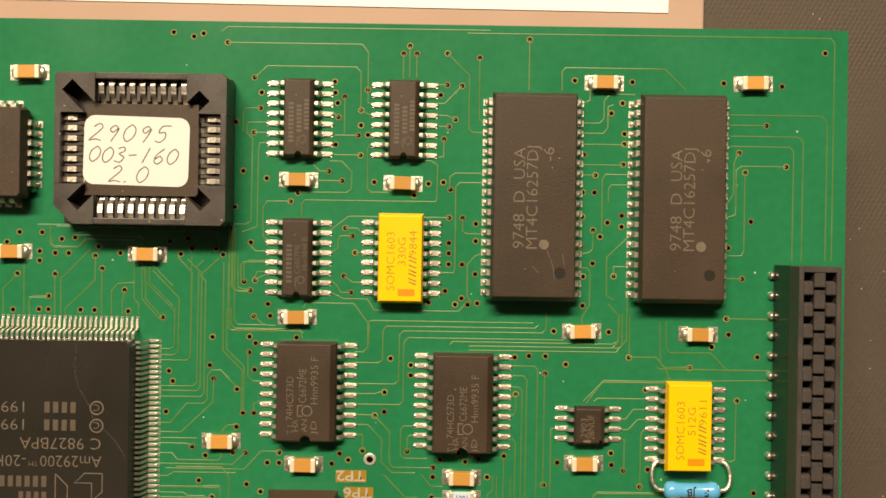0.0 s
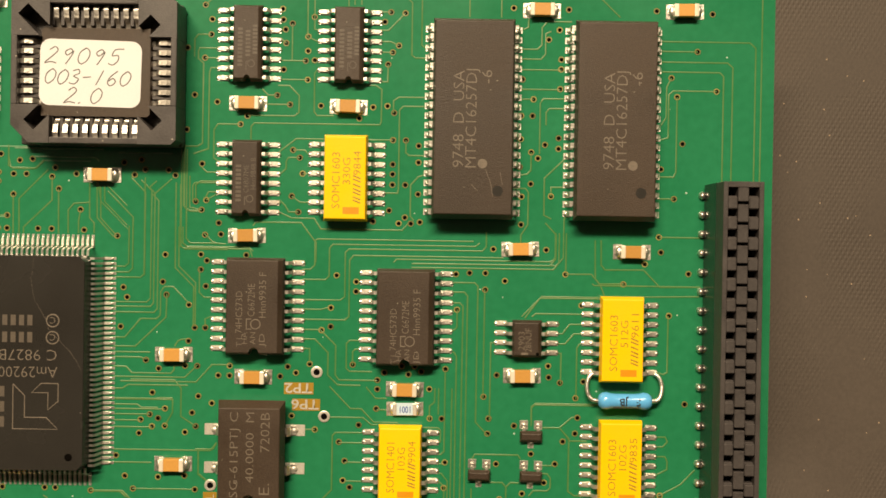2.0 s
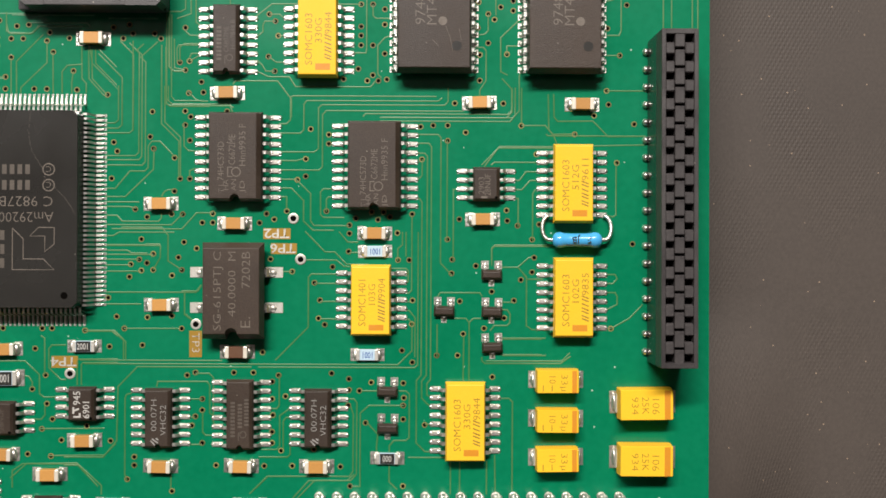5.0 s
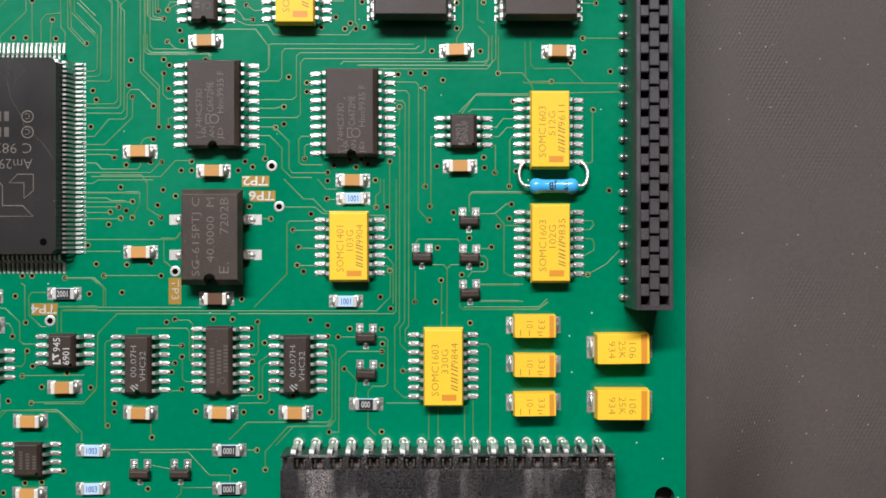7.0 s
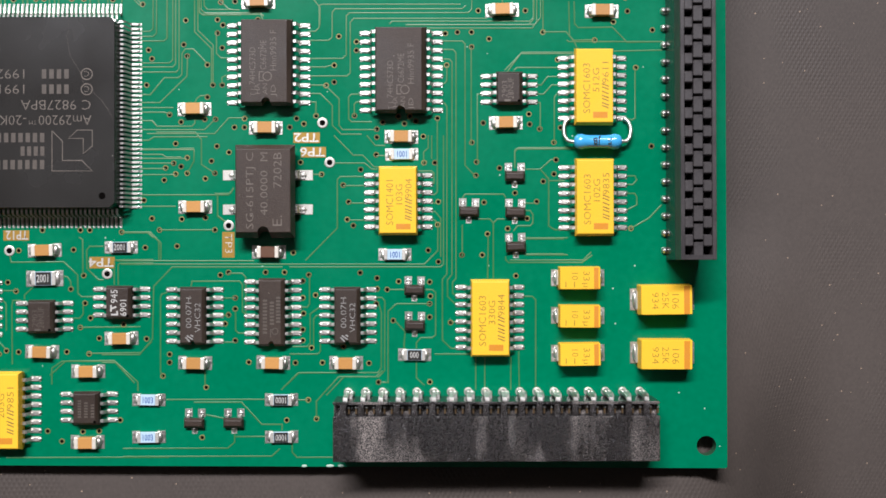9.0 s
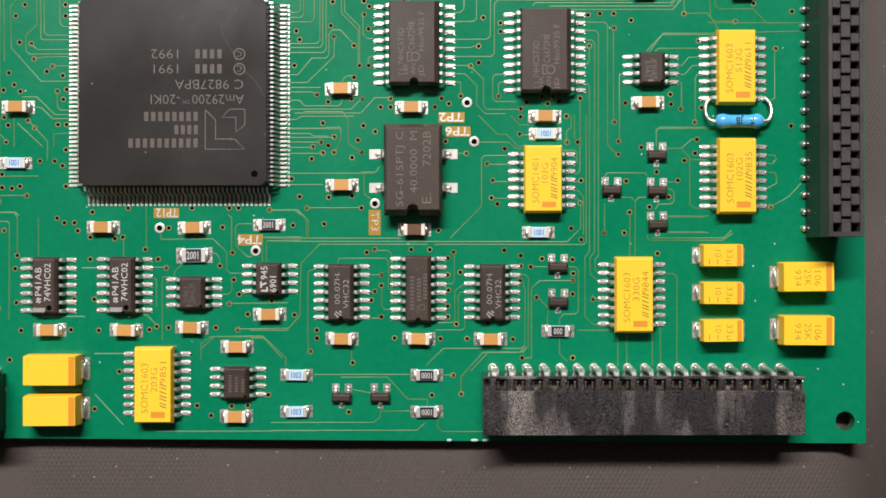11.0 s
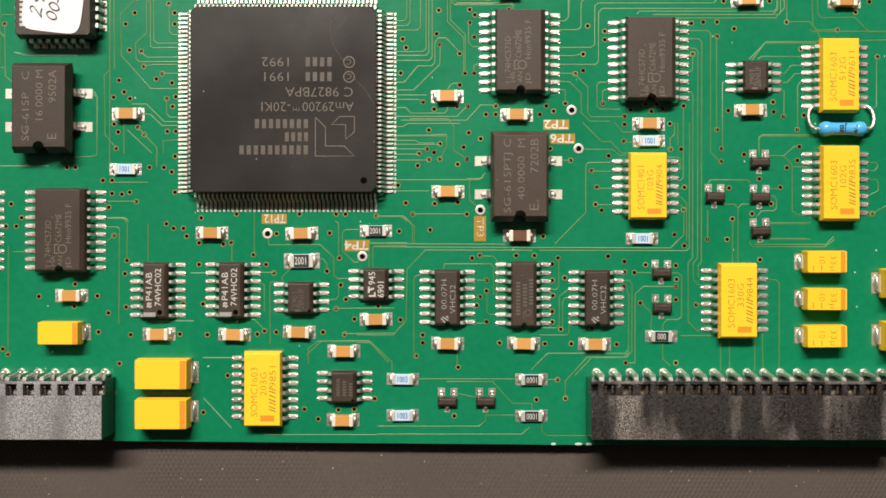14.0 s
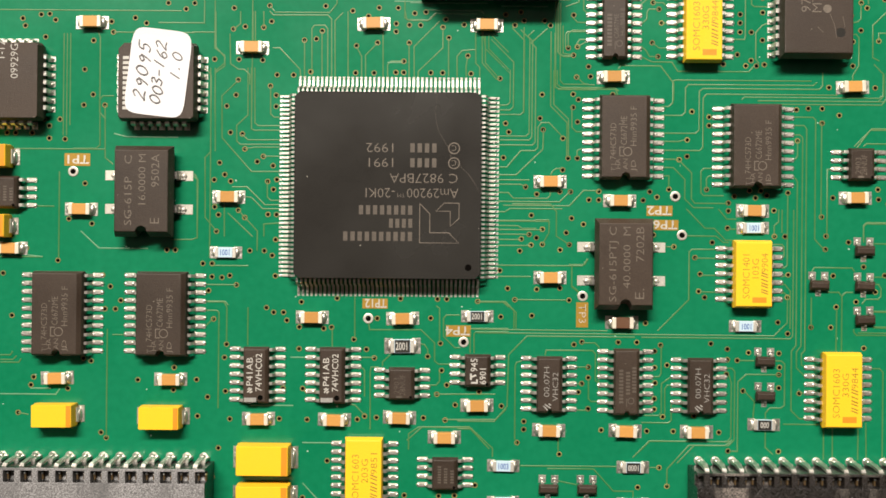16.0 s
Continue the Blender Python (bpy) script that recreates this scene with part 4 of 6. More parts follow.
# ---- yellow tantalum capacitors
def tantalum(x, y, w, h, z1, rows, band, label, faint=False):
    ob = thing("tantalum_capacitor", x, y, random.uniform(-0.6, 0.6), label, "capacitor", "tantalum capacitors")

    def shell():
        bm = bmesh.new()
        prism(bm, rounded(w, h, 0.15, 2), [(0.15, 0.97, 0.96), (1.0, 1, 1), (1.1, 1, 1), (z1 - 0.1, 0.965, 0.95), (z1, 0.945, 0.92)])
        return finish(bm, "body", YELLOW)

    def tab():
        bm = bmesh.new()
        sweep(bm, [(-0.1, 1.0), (0.12, 1.0), (0.2, 0.85), (0.2, 0.1)], h * 0.6, 0.12)
        box(bm, -0.6, 0.9, -h * 0.36, h * 0.36, 0, 0.08, 0.02, slot=1)
        blob(bm, 0.3, 0, 0.06, 0.34, h * 0.3, 0.75, 10, 6, slot=1)
        return finish(bm, "terminal", [PLATE, SOLDER])

    piece("body", cached(("tant", w, h), shell), ob)
    me = cached(("tant_tab", h), tab)
    piece("terminal", me, ob, mm(w / 2, 0))
    piece("terminal", me, ob, mm(-w / 2, 0, 0, 180))
    bm = bmesh.new()
    box(bm, band, band + w * 0.11, -h * 0.455, h * 0.455, z1 - 0.01, z1 + 0.012)
    part("polarity_band", bm, AMBER, ob)
    for words, lx, ly, size, span in rows:
        text(words, lx, ly, z1 + 0.008, size, -90, OLIVE, ob, span=span)
    if rows and h < 4:
        piece("marking", strokes_mesh("marking", [[(-0.85, -0.5), (-0.85, -1.35)], [(-2.1, -0.5), (-2.1, -1.35)]], 0.14, z1 - 0.002, OLIVE, 0.012), ob)


SMALL = [("33\u00b5", 0.45, 1.1, 0.95, 2.4), ("10", -1.25, 1.05, 0.95, 1.3)]
for y in (-24.0, -29.6, -35.15):
    tantalum(81.15, y, 6.1, 3.4, 2.6, SMALL, 2.0, "small yellow tantalum capacitor with orange polarity band")
LARGE = [("106", 0.75, 1.2, 1.05, 2.5), ("25K", -0.7, 1.2, 1.0, 2.5), ("934", -2.15, 1.2, 1.0, 2.5)]
for y in (-27.2, -35.15):
    tantalum(93.65, y, 7.7, 4.5, 3.0, LARGE, 2.5, "large yellow tantalum capacitor with orange polarity band")
for y in (-40.9, -46.85):
    tantalum(-18.3, y, 8.0, 4.6, 3.0, [], 2.85, "large plain yellow tantalum capacitor near the board edge")
for x, y in ((-49.8, -34.6), (-33.85, -34.8), (-60.0, 4.2), (-60.1, -6.25)):
    tantalum(x, y, 6.2, 3.5, 2.6, [], 2.2, "small plain yellow tantalum capacitor beside the sockets")


# ---- blue axial resistor wired across a network
def tube(bm, pts, r, n=8):
    rings = []
    for i, p in enumerate(pts):
        d = (Vector(pts[min(i + 1, len(pts) - 1)]) - Vector(pts[max(i - 1, 0)])).normalized()
        q = d.to_track_quat("Z", "Y")
        rings.append([bm.verts.new(Vector(p) + q @ Vector((r * math.cos(a * math.tau / n), r * math.sin(a * math.tau / n), 0))) for a in range(n)])
    for a, b in zip(rings, rings[1:]):
        for i in range(n):
            bm.faces.new((a[i], a[(i + 1) % n], b[(i + 1) % n], b[i])).smooth = True
    bm.faces.new(rings[0][::-1])
    bm.faces.new(rings[-1])


ob = thing("axial_resistor", 84.0, -3.95, 0, "blue lacquered axial resistor with looped bare wire leads", "resistor")
bm = bmesh.new()
profile = [(-3.55, 0.25), (-3.4, 0.75), (-3.0, 1.08), (-2.4, 1.16), (-1.9, 1.02), (-1.2, 0.96), (1.2, 0.96), (1.9, 1.02), (2.4, 1.16), (3.0, 1.08), (3.4, 0.75), (3.55, 0.25)]
rings = [[bm.verts.new((px, r * math.cos(a * math.tau / 20), 1.25 + r * math.sin(a * math.tau / 20))) for a in range(20)] for px, r in profile]
for a, b in zip(rings, rings[1:]):
    for i in range(20):
        bm.faces.new((a[i], a[(i + 1) % 20], b[(i + 1) % 20], b[i]))
bm.faces.new(rings[0][::-1])
bm.faces.new(rings[-1])
part("body", bm, BLUE, ob, smooth=True)
for s in (-1, 1):
    bm = bmesh.new()
    loop = []
    for i in range(13):
        a = radians(-90 + 180 * i / 12)
        loop.append((s * (3.9 + 1.05 * math.cos(a)) if i else s * 3.4, 1.75 + 1.75 * math.sin(a), 1.25 - 0.85 * i / 12))
    tube(bm, [(s * 3.3, 0, 1.25)] + loop, 0.28)
    part("wire", bm, SOLDER, ob, "bare tinned wire loop")
text("JB", 0.2, 0.46, 2.24, 0.92, 180, INKBLACK, ob, weight=0.012)
text("F", 1.95, 0.46, 2.24, 0.92, 180, INKBLACK, ob, weight=0.012)
bar(1.9, -0.62, 2.03, 3.6, 0.25, 180, INKBLACK, ob)


# ---- upright socket strip along the edge
def upright_socket(x, y, rows):
    ob = thing("socket_strip", x, y, 0, "tall black two-row socket strip with square contact holes", "socket")
    p, w, z1, zt = 2.54, 5.0, 8.5, 5.4
    h = rows * p + 0.2
    bm = bmesh.new()
    box(bm, -w / 2, w / 2, -h / 2, h / 2, 0.35, zt, 0.0)
    part("body", bm, GLOSSY, ob)
    bm = bmesh.new()
    # top rails, spine and cross pieces leave the square openings free
    box(bm, -w / 2, -1.92, -h / 2, h / 2, zt, z1, 0.06)
    box(bm, 1.92, w / 2, -h / 2, h / 2, zt, z1, 0.06)
    part("rail", bm, SOCKET, ob)
    bm = bmesh.new()
    box(bm, -0.66, 0.66, -1.1, 1.1, zt, z1 - 0.08, 0.1)
    spine = finish(bm, "rib", SOCKET)
    bm = bmesh.new()
    for s in (-1, 1):
        box(bm, min(s * 0.72, s * 1.95), max(s * 0.72, s * 1.95), -0.76, 0.76, zt, z1 - 0.05, 0.14)
        box(bm, min(s * 0.66, s * 1.95), max(s * 0.66, s * 1.95), 0.6, 0.9, zt, z1 - 0.5, 0.1)
    cross = finish(bm, "rib", SOCKET)
    bm = bmesh.new()
    for s in (-1, 1):
        box(bm, s * 1.3 - 0.28, s * 1.3 + 0.28, -0.42, -0.2, zt, zt + 0.5)
    contact = finish(bm, "contact", HOLE)
    bm = bmesh.new()
    blob(bm, -0.1, 0, 0.15, 0.48, 0.52, 0.62, 12, 7)
    bead = finish(bm, "solder_bead", SOLDER)
    for i in range(rows):
        cy = (i - (rows - 1) / 2) * p
        piece("rib", spine, ob, mm(0, cy))
        piece("contact", contact, ob, mm(0, cy))
        for s in (0, 180):
            piece("solder_bead", bead, ob, pose(0, 0, 0, 0, 0, s) @ mm(-w / 2 - 0.15, cy if s == 0 else -cy))
    for i in range(rows + 1):
        cy = (i - rows / 2) * p
        if 0 < i < rows:
            piece("rib", cross, ob, mm(0, cy))
    for s in (-1, 1):
        bm = bmesh.new()
        box(bm, -1.95, 1.95, min(s * (h / 2 - 0.7), s * h / 2), max(s * (h / 2 - 0.7), s * h / 2), zt, z1, 0.05)
        part("end_wall", bm, SOCKET, ob)


upright_socket(96.75, 1.62, 18)


# ---- lying socket strips at the front edge
def lying_socket(x, y, cols, skin, label):
    ob = thing("edge_connector", x, y, 0, label, "connector", "front connectors")
    p, z1 = 2.54, 5.6
    w = cols * p + 0.75
    y0, y1 = -4.45, 4.05
    bm = bmesh.new()
    box(bm, -w / 2, w / 2, y0, 2.0, 0.2, z1, 0.06, 2)
    box(bm, -w / 2, w / 2, 1.9, y1, 0.2, 4.1, 0.0)
    box(bm, -w / 2, w / 2, 3.62, y1, 4.0, z1 - 0.06, 0.08)
    bm.normal_update()
    for f in bm.faces:
        f.material_index = 0 if f.normal.z > 0.6 else 1
    part("body", bm, [skin, GLOSSY], ob)
    bm = bmesh.new()
    box(bm, -0.45, 0.45, 1.95, 3.7, 4.0, z1 - 0.03, 0.04)
    tooth = finish(bm, "rib", skin)
    clip = bmesh.new()
    box(clip, -0.13, 0.13, 2.2, 3.3, 4.05, 4.7, 0.04)
    blob(clip, 0, 3.15, 4.72, 0.2, 0.2, 0.24, 8, 5, slot=1)
    prong = finish(clip, "contact", [BRONZE, SOLDER])
    bm = bmesh.new()
    sweep(bm, [(-0.3, 4.5), (0.1, 4.5), (0.32, 4.35), (0.52, 2.8), (0.62, 0.4), (0.62, 0.0)], 0.66, 0.42)
    disc(bm, 0.65, 0, 0.66, 0, 0.08, 12, slot=1)
    blob(bm, 0.68, 0, 0.1, 0.48, 0.52, 0.75, slot=1)
    pin = finish(bm, "pin", [TIN, SOLDER])
    bm = bmesh.new()
    sweep(bm, [(-0.3, 2.1), (0.2, 2.1), (0.42, 1.9), (0.5, 0.0)], 0.58, 0.4)
    blob(bm, 0.5, 0, 0.05, 0.4, 0.5, 0.35, slot=1)
    pin_low = finish(bm, "pin", [TIN, SOLDER])
    for i in range(cols):
        cx = (i - (cols - 1) / 2) * p
        for s in (-0.52, 0.52):
            piece("contact", prong, ob, mm(cx + p / 2 - 0.2 + s, 0))
        piece("pin", pin, ob, mm(cx, y1 - 0.05, 0, 90))
        piece("pin", pin_low, ob, mm(cx + 0.55, y1 - 0.05, 0, 90))
        piece("rib", tooth, ob, mm(cx - 0.2, 0))
    return ob


ob = lying_socket(68.7, -45.5, 18, SCUFFED, "long black right-angle connector with scuffed top and bent pins")
# raised moulded lettering, worn past reading
bm = bmesh.new()
for row, x0, n in ((-0.5, -16.6, 9), (-2.6, -16.0, 8)):
    for i in range(n):
        box(bm, x0 + i * 1.25, x0 + i * 1.25 + 0.85, row, row + 1.3, 5.55, 5.66, 0.03)
part("marking", bm, SCUFFED, ob)
lying_socket(-49.3, -45.6, 18, SCUFFED_GREY, "long greyish right-angle connector with worn top and bent pins")

# ---- test points
for x, y in ((43.35, -0.95), (44.41, -6.82), (29.45, -16.17), (11.5, -23.26), (-2.95, -19.8), (-47.9, 2.1)):
    bm = bmesh.new()
    prism(bm, [(0.78 * math.cos(i * math.tau / 20), 0.78 * math.sin(i * math.tau / 20)) for i in range(20)], [(0, 1, 1), (0.08, 1, 1), (0.12, 0.85, 0.85)])
    pad = piece("test_pad", finish(bm, "test_pad", PLATE), board, mm(x, y))
    # a near-black disc painted for the shade down the hole
    bm = bmesh.new()
    disc(bm, 0, 0, 0.42, 0.1, 0.135, 16)
    piece("hole", finish(bm, "hole", HOLE), pad)
for x, y, w, h, words, turn in ((41.0, -3.15, 3.9, 1.55, "TP2", 180), (42.0, -5.3, 3.7, 1.55, "TP6", 180), (29.4, -19.0, 1.8, 3.8, "TP3", -90), (-1.95, -17.55, 3.8, 1.5, "TP12", 180),
                                (10.7, -21.6, 3.75, 1.7, "TP4", 180), (-47.3, 3.9, 3.9, 1.9, "TP1", 180)):
    bm = bmesh.new()
    box(bm, -w / 2, w / 2, -h / 2, h / 2, 0, 0.035)
    plate = piece("copper_legend", finish(bm, "copper_legend", GOLD), board, mm(x, y))
    if turn == 180:
        text(words, w / 2 - 0.15, 0.66, 0.05, 1.3, 180, PLATE, plate, "letters", wide=0.85 if len(words) > 3 else 1.25, weight=0.015)
    else:
        text(words, -0.5, h / 2 - 0.25, 0.05, 1.1, -90, PLATE, plate, "letters", wide=1.2)

# chips broken out of the front edge
for x, w in ((40.6, 1.1), (44.4, 1.7), (46.0, 1.3)):
    bm = bmesh.new()
    blob(bm, x, BY0 + 0.15, -0.1, w / 2, 0.28, 0.16, 8, 5)
    part("chipped_edge", bm, CHIPPED, board)

# ---- vias and copper runs
RUNS, SCR_V, SCR_F = [], [], []
REST_V, REST_F, REST_M = [], [], []


def via_faces(x, y, verts, faces, mats):
    first, n = len(verts), 10
    for r, z in ((0.44, 0.004), (0.40, 0.045), (0.275, 0.04), (0.265, 0.015)):
        for i in range(n):
            a = i * math.tau / n
            verts.append(((x + r * math.cos(a)) * MM, (y + r * math.sin(a)) * MM, z * MM))
    for k in range(3):
        for i in range(n):
            j = (i + 1) % n
            faces.append((first + k * n + i, first + k * n + j, first + (k + 1) * n + j, first + (k + 1) * n + i))
            mats.append(0)
    # flat disc, coloured near-black for the unlit drilled hole
    faces.append(tuple(first + 3 * n + i for i in range(n)))
    mats.append(1)


def via_mesh(verts, faces, mats, name):
    me = bpy.data.meshes.new(name)
    me.from_pydata(verts, [], faces)
    me.materials.append(VIA_RIM)
    me.materials.append(HOLE)
    me.polygons.foreach_set("material_index", mats)
    return me


ONE = [[], [], []]
via_faces(0, 0, *ONE)
VIA = via_mesh(*ONE, "via")


def vias(*places):
    for x, y in places:
        if x > 20.0:
            piece("via", VIA, board, mm(x, y))
        else:
            via_faces(x, y, REST_V, REST_F, REST_M)


def trace(*points):
    v, f = [], []
    ribbon(v, f, points, 0.21, -0.005, 0.024 + (0.00013 * len(RUNS)) % 0.02)
    me = bpy.data.meshes.new("copper_run")
    me.from_pydata(v, [], f)
    me.materials.append(RUN)
    me.polygons.foreach_set("use_smooth", [True] * len(me.polygons))
    RUNS.append(piece("copper_run", me, board))


def scratch(*points):
    ribbon(SCR_V, SCR_F, points, 0.2, 0.0, 0.036)


# vias, in millimetres on the board
vias((-55.9, -34.5), (-54.0, -30.3), (-53.6, -29.1), (-57.0, -19.8), (-58.4, -13.4), (-50.1, -11.4), (-54.9, -9.6), (-49.2, 7.0))
vias((-51.6, 7.1), (-54.2, 7.9), (-58.0, 7.9), (-56.7, 7.9), (-51.6, 9.0), (-50.0, 10.0), (-52.4, 10.0), (-52.3, 22.5))
vias((-55.4, 24.2), (-50.8, 25.1), (-55.8, 25.3), (-53.0, 25.9), (-51.7, 26.0), (-42.5, -38.2), (-43.3, -37.4), (-48.4, -30.8))
vias((-37.8, -29.4), (-44.9, -26.6), (-46.1, -26.2), (-42.9, -18.7), (-41.3, -18.7), (-40.5, -17.4), (-42.1, -15.3), (-43.3, -13.6))
vias((-45.0, -5.8), (-48.5, -5.1), (-46.1, 0.3), (-46.4, 12.2), (-43.2, 12.2), (-45.0, 13.8), (-46.3, 17.6), (-45.0, 22.0))
vias((-42.0, 23.3), (-37.0, 24.7), (-42.3, 24.9), (-38.7, 25.5), (-26.4, -44.0), (-25.5, -39.6), (-23.8, -35.2), (-28.7, -34.8))
vias((-27.2, -31.9), (-24.5, -31.0), (-32.4, -30.9), (-28.9, -29.3), (-32.3, -27.5), (-24.7, -25.9), (-24.4, -23.9), (-26.4, -20.1))
vias((-27.2, -15.8), (-23.0, -14.9), (-25.2, -13.8), (-26.7, -13.7), (-24.0, -13.5), (-28.1, -11.7), (-26.7, -11.7), (-33.6, -9.7))
vias((-21.0, -9.7), (-32.3, -9.7), (-26.1, -6.8), (-21.8, -4.7), (-25.8, -4.3), (-22.8, -3.6), (-26.4, -3.1), (-24.0, 0.8))
vias((-26.5, 1.0), (-24.9, 1.8), (-25.7, 3.6), (-21.9, 5.7), (-22.3, 8.0), (-24.1, 8.2), (-24.7, 12.2), (-23.3, 13.9))
vias((-23.0, 16.2), (-22.9, 19.3), (-26.6, 19.3), (-23.8, 23.9), (-22.0, 24.3), (-31.0, 26.9), (-23.7, 27.1), (-33.7, 27.8))
vias((-29.7, 27.8), (-12.7, -47.0), (-9.0, -41.4), (-12.1, -35.2), (-16.3, -35.1), (-15.8, -30.5), (-12.8, -30.5), (-13.4, -24.5))
vias((-9.7, -21.4), (-13.4, -21.2), (-8.5, -21.2), (-15.3, -20.2), (-17.3, -19.0), (-15.8, -19.0), (-18.4, -18.3), (-13.1, -17.4))
vias((-7.7, -16.8), (-17.1, -13.5), (-17.6, -10.4), (-18.8, -9.7), (-17.1, -8.0), (-18.3, -4.2), (-17.0, -4.2), (-17.5, -0.4))
vias((-18.4, 0.8), (-17.0, 1.1), (-17.6, 3.2), (-20.0, 3.8), (-19.1, 4.6), (-17.2, 12.2), (-17.2, 13.9), (-18.1, 15.3))
vias((-14.6, 17.0), (-17.1, 17.0), (-12.0, 17.5), (-19.3, 19.2), (-13.0, 22.3), (-11.2, 22.5), (-10.3, 23.7), (-19.2, 24.2))
vias((-18.0, 25.1), (-9.8, 27.5), (-18.3, 27.5), (4.8, -48.0), (2.7, -46.5), (-4.5, -35.1), (-1.6, -34.8), (5.5, -34.8))
vias((-3.4, -34.6), (-2.0, -25.8), (6.1, -25.5), (-3.2, -24.5), (-5.1, -23.0), (-1.6, -19.8), (6.5, -19.7), (1.9, -16.8))
vias((-2.4, 17.4), (-5.2, 17.4), (0.9, 17.5), (6.2, 17.5), (2.1, 17.5), (2.1, 19.2), (-5.1, 21.5), (2.9, 22.0))
vias((-1.9, 22.0), (0.9, 23.7), (2.9, 24.7), (4.6, 24.7), (0.9, 24.9), (3.7, 26.5), (5.4, 26.7), (-5.7, 26.8))
vias((-1.7, 27.3), (1.2, 27.3), (7.9, -46.6), (10.3, -46.5), (13.4, -44.9), (19.7, -38.4), (20.7, -36.4), (20.7, -35.2))
vias((8.8, -35.1), (17.3, -32.9), (10.3, -32.8), (7.5, -31.2), (13.9, -30.8), (9.0, -29.8), (8.2, -27.6), (8.0, -23.5))
vias((17.1, -19.4), (13.6, -17.1), (7.5, -16.8), (8.9, -16.8), (19.2, -16.8), (18.1, -15.1), (16.9, -12.4), (19.9, -9.4))
vias((20.1, -7.6), (20.7, 0.3), (17.3, 4.7), (18.1, 8.6), (17.6, 9.9), (16.7, 16.7), (12.3, 17.4), (8.0, 17.5))
vias((11.8, 20.1), (8.9, 22.8), (8.0, 24.4), (11.2, 24.8), (18.9, 24.8), (20.3, 25.5), (8.4, 25.6), (17.5, 26.4))
vias((19.8, 26.8), (25.5, -47.5), (26.1, -40.1), (32.4, -36.4), (30.4, -33.2), (28.9, -30.7), (29.4, -29.4), (30.4, -28.5))
vias((30.4, -26.9), (28.2, -23.5), (29.4, -23.1), (34.9, -23.1), (21.8, -19.2), (27.4, -16.8), (22.5, -15.2), (26.0, -15.0))
vias((26.0, -9.2), (21.6, -8.5), (23.3, -8.4), (27.4, -8.4), (22.4, -7.4), (21.3, -6.9), (26.9, -6.6), (23.3, -6.1))
vias((29.5, -5.3), (27.7, -4.4), (21.6, -4.0), (30.3, -1.6), (31.8, -1.6), (22.4, -0.8), (25.9, -0.4), (27.5, -0.4))
vias((31.8, -0.3), (26.3, 2.9), (27.1, 4.7), (28.5, 4.7), (26.3, 7.7), (23.3, 9.0), (28.5, 10.2), (22.8, 10.7))
vias((27.8, 12.4), (28.6, 13.6), (23.1, 14.3), (33.8, 14.4), (27.8, 14.4), (28.3, 17.0), (30.4, 17.1), (30.1, 18.6))
vias((27.8, 20.3), (27.0, 21.4), (28.4, 21.6), (24.3, 24.8), (23.4, 25.5), (27.8, 26.4), (25.7, 30.9), (32.8, 31.7))
vias((33.7, 32.8), (29.7, 34.6), (26.7, 35.5), (28.0, 40.4), (25.7, 41.7), (28.8, 43.5), (28.9, 45.5), (28.0, 47.4))
vias((24.5, 51.8), (38.0, -45.0), (42.4, -44.8), (41.2, -42.0), (43.3, -36.5), (39.3, -36.5), (41.7, -34.3), (40.4, -33.2))
vias((40.4, -31.6), (40.5, -29.2), (40.4, -26.9), (42.3, -26.5), (40.4, -24.4), (41.3, -23.5), (48.9, -23.2), (37.7, -23.1))
vias((39.0, -20.2), (47.9, -16.2), (47.0, -15.3), (47.2, -12.7), (46.4, -10.2), (43.2, -8.6), (49.0, -7.9), (40.1, -6.8))
vias((38.5, -1.6), (40.6, -1.1), (39.5, -0.3), (42.4, 0.1), (48.1, 0.1), (43.9, 4.6), (45.1, 5.1), (45.1, 7.6))
vias((48.4, 9.8), (48.4, 11.1), (45.8, 11.9), (40.6, 20.2), (39.7, 22.3), (41.1, 25.3), (40.7, 27.4), (39.8, 28.4))
vias((48.5, 32.7), (43.4, 34.3), (39.3, 34.4), (37.6, 35.6), (41.6, 37.7), (38.4, 39.0), (41.3, 40.2), (42.5, 40.3))
vias((41.6, 41.5), (38.7, 42.5), (41.6, 43.4), (38.6, 44.3), (39.5, 45.1), (38.3, 45.6), (42.4, 46.0), (38.2, 47.0))
vias((46.9, 50.7), (48.6, 50.7), (47.7, 51.7), (51.6, -39.4), (59.2, -39.4), (50.2, -36.6), (62.3, -30.6), (53.8, -30.3))
vias((59.2, -29.8), (51.3, -27.8), (59.2, -27.8), (59.3, -26.7), (52.9, -25.7), (51.4, -25.6), (59.2, -24.6), (54.6, -24.5))
vias((51.4, -24.0), (60.5, -21.6), (59.0, -19.9), (60.4, -16.1), (60.5, -12.7), (58.4, -6.9), (60.0, -6.9), (51.3, -5.7))
vias((51.4, -3.1), (58.3, -3.0), (51.4, -1.9), (60.4, -0.3), (61.8, 7.6), (61.6, 12.3), (53.9, 18.9), (55.5, 18.9))
vias((50.5, 19.1), (56.7, 19.1), (54.7, 19.7), (52.6, 20.6), (56.4, 22.8), (54.7, 24.0), (53.0, 24.0), (53.0, 25.4))
vias((53.0, 26.7), (56.4, 27.0), (56.4, 29.2), (54.7, 29.9), (53.0, 29.9), (53.1, 33.5), (50.3, 34.2), (52.2, 34.4))
vias((52.2, 39.9), (52.8, 41.5), (53.6, 42.4), (51.7, 45.5), (54.4, 46.7), (52.5, 46.8), (56.6, 50.3), (52.5, 50.8))
vias((62.9, 52.7), (72.0, -23.7), (64.0, -20.6), (67.0, -20.6), (67.8, -17.5), (70.8, -16.7), (73.7, -15.2), (67.3, -12.8))
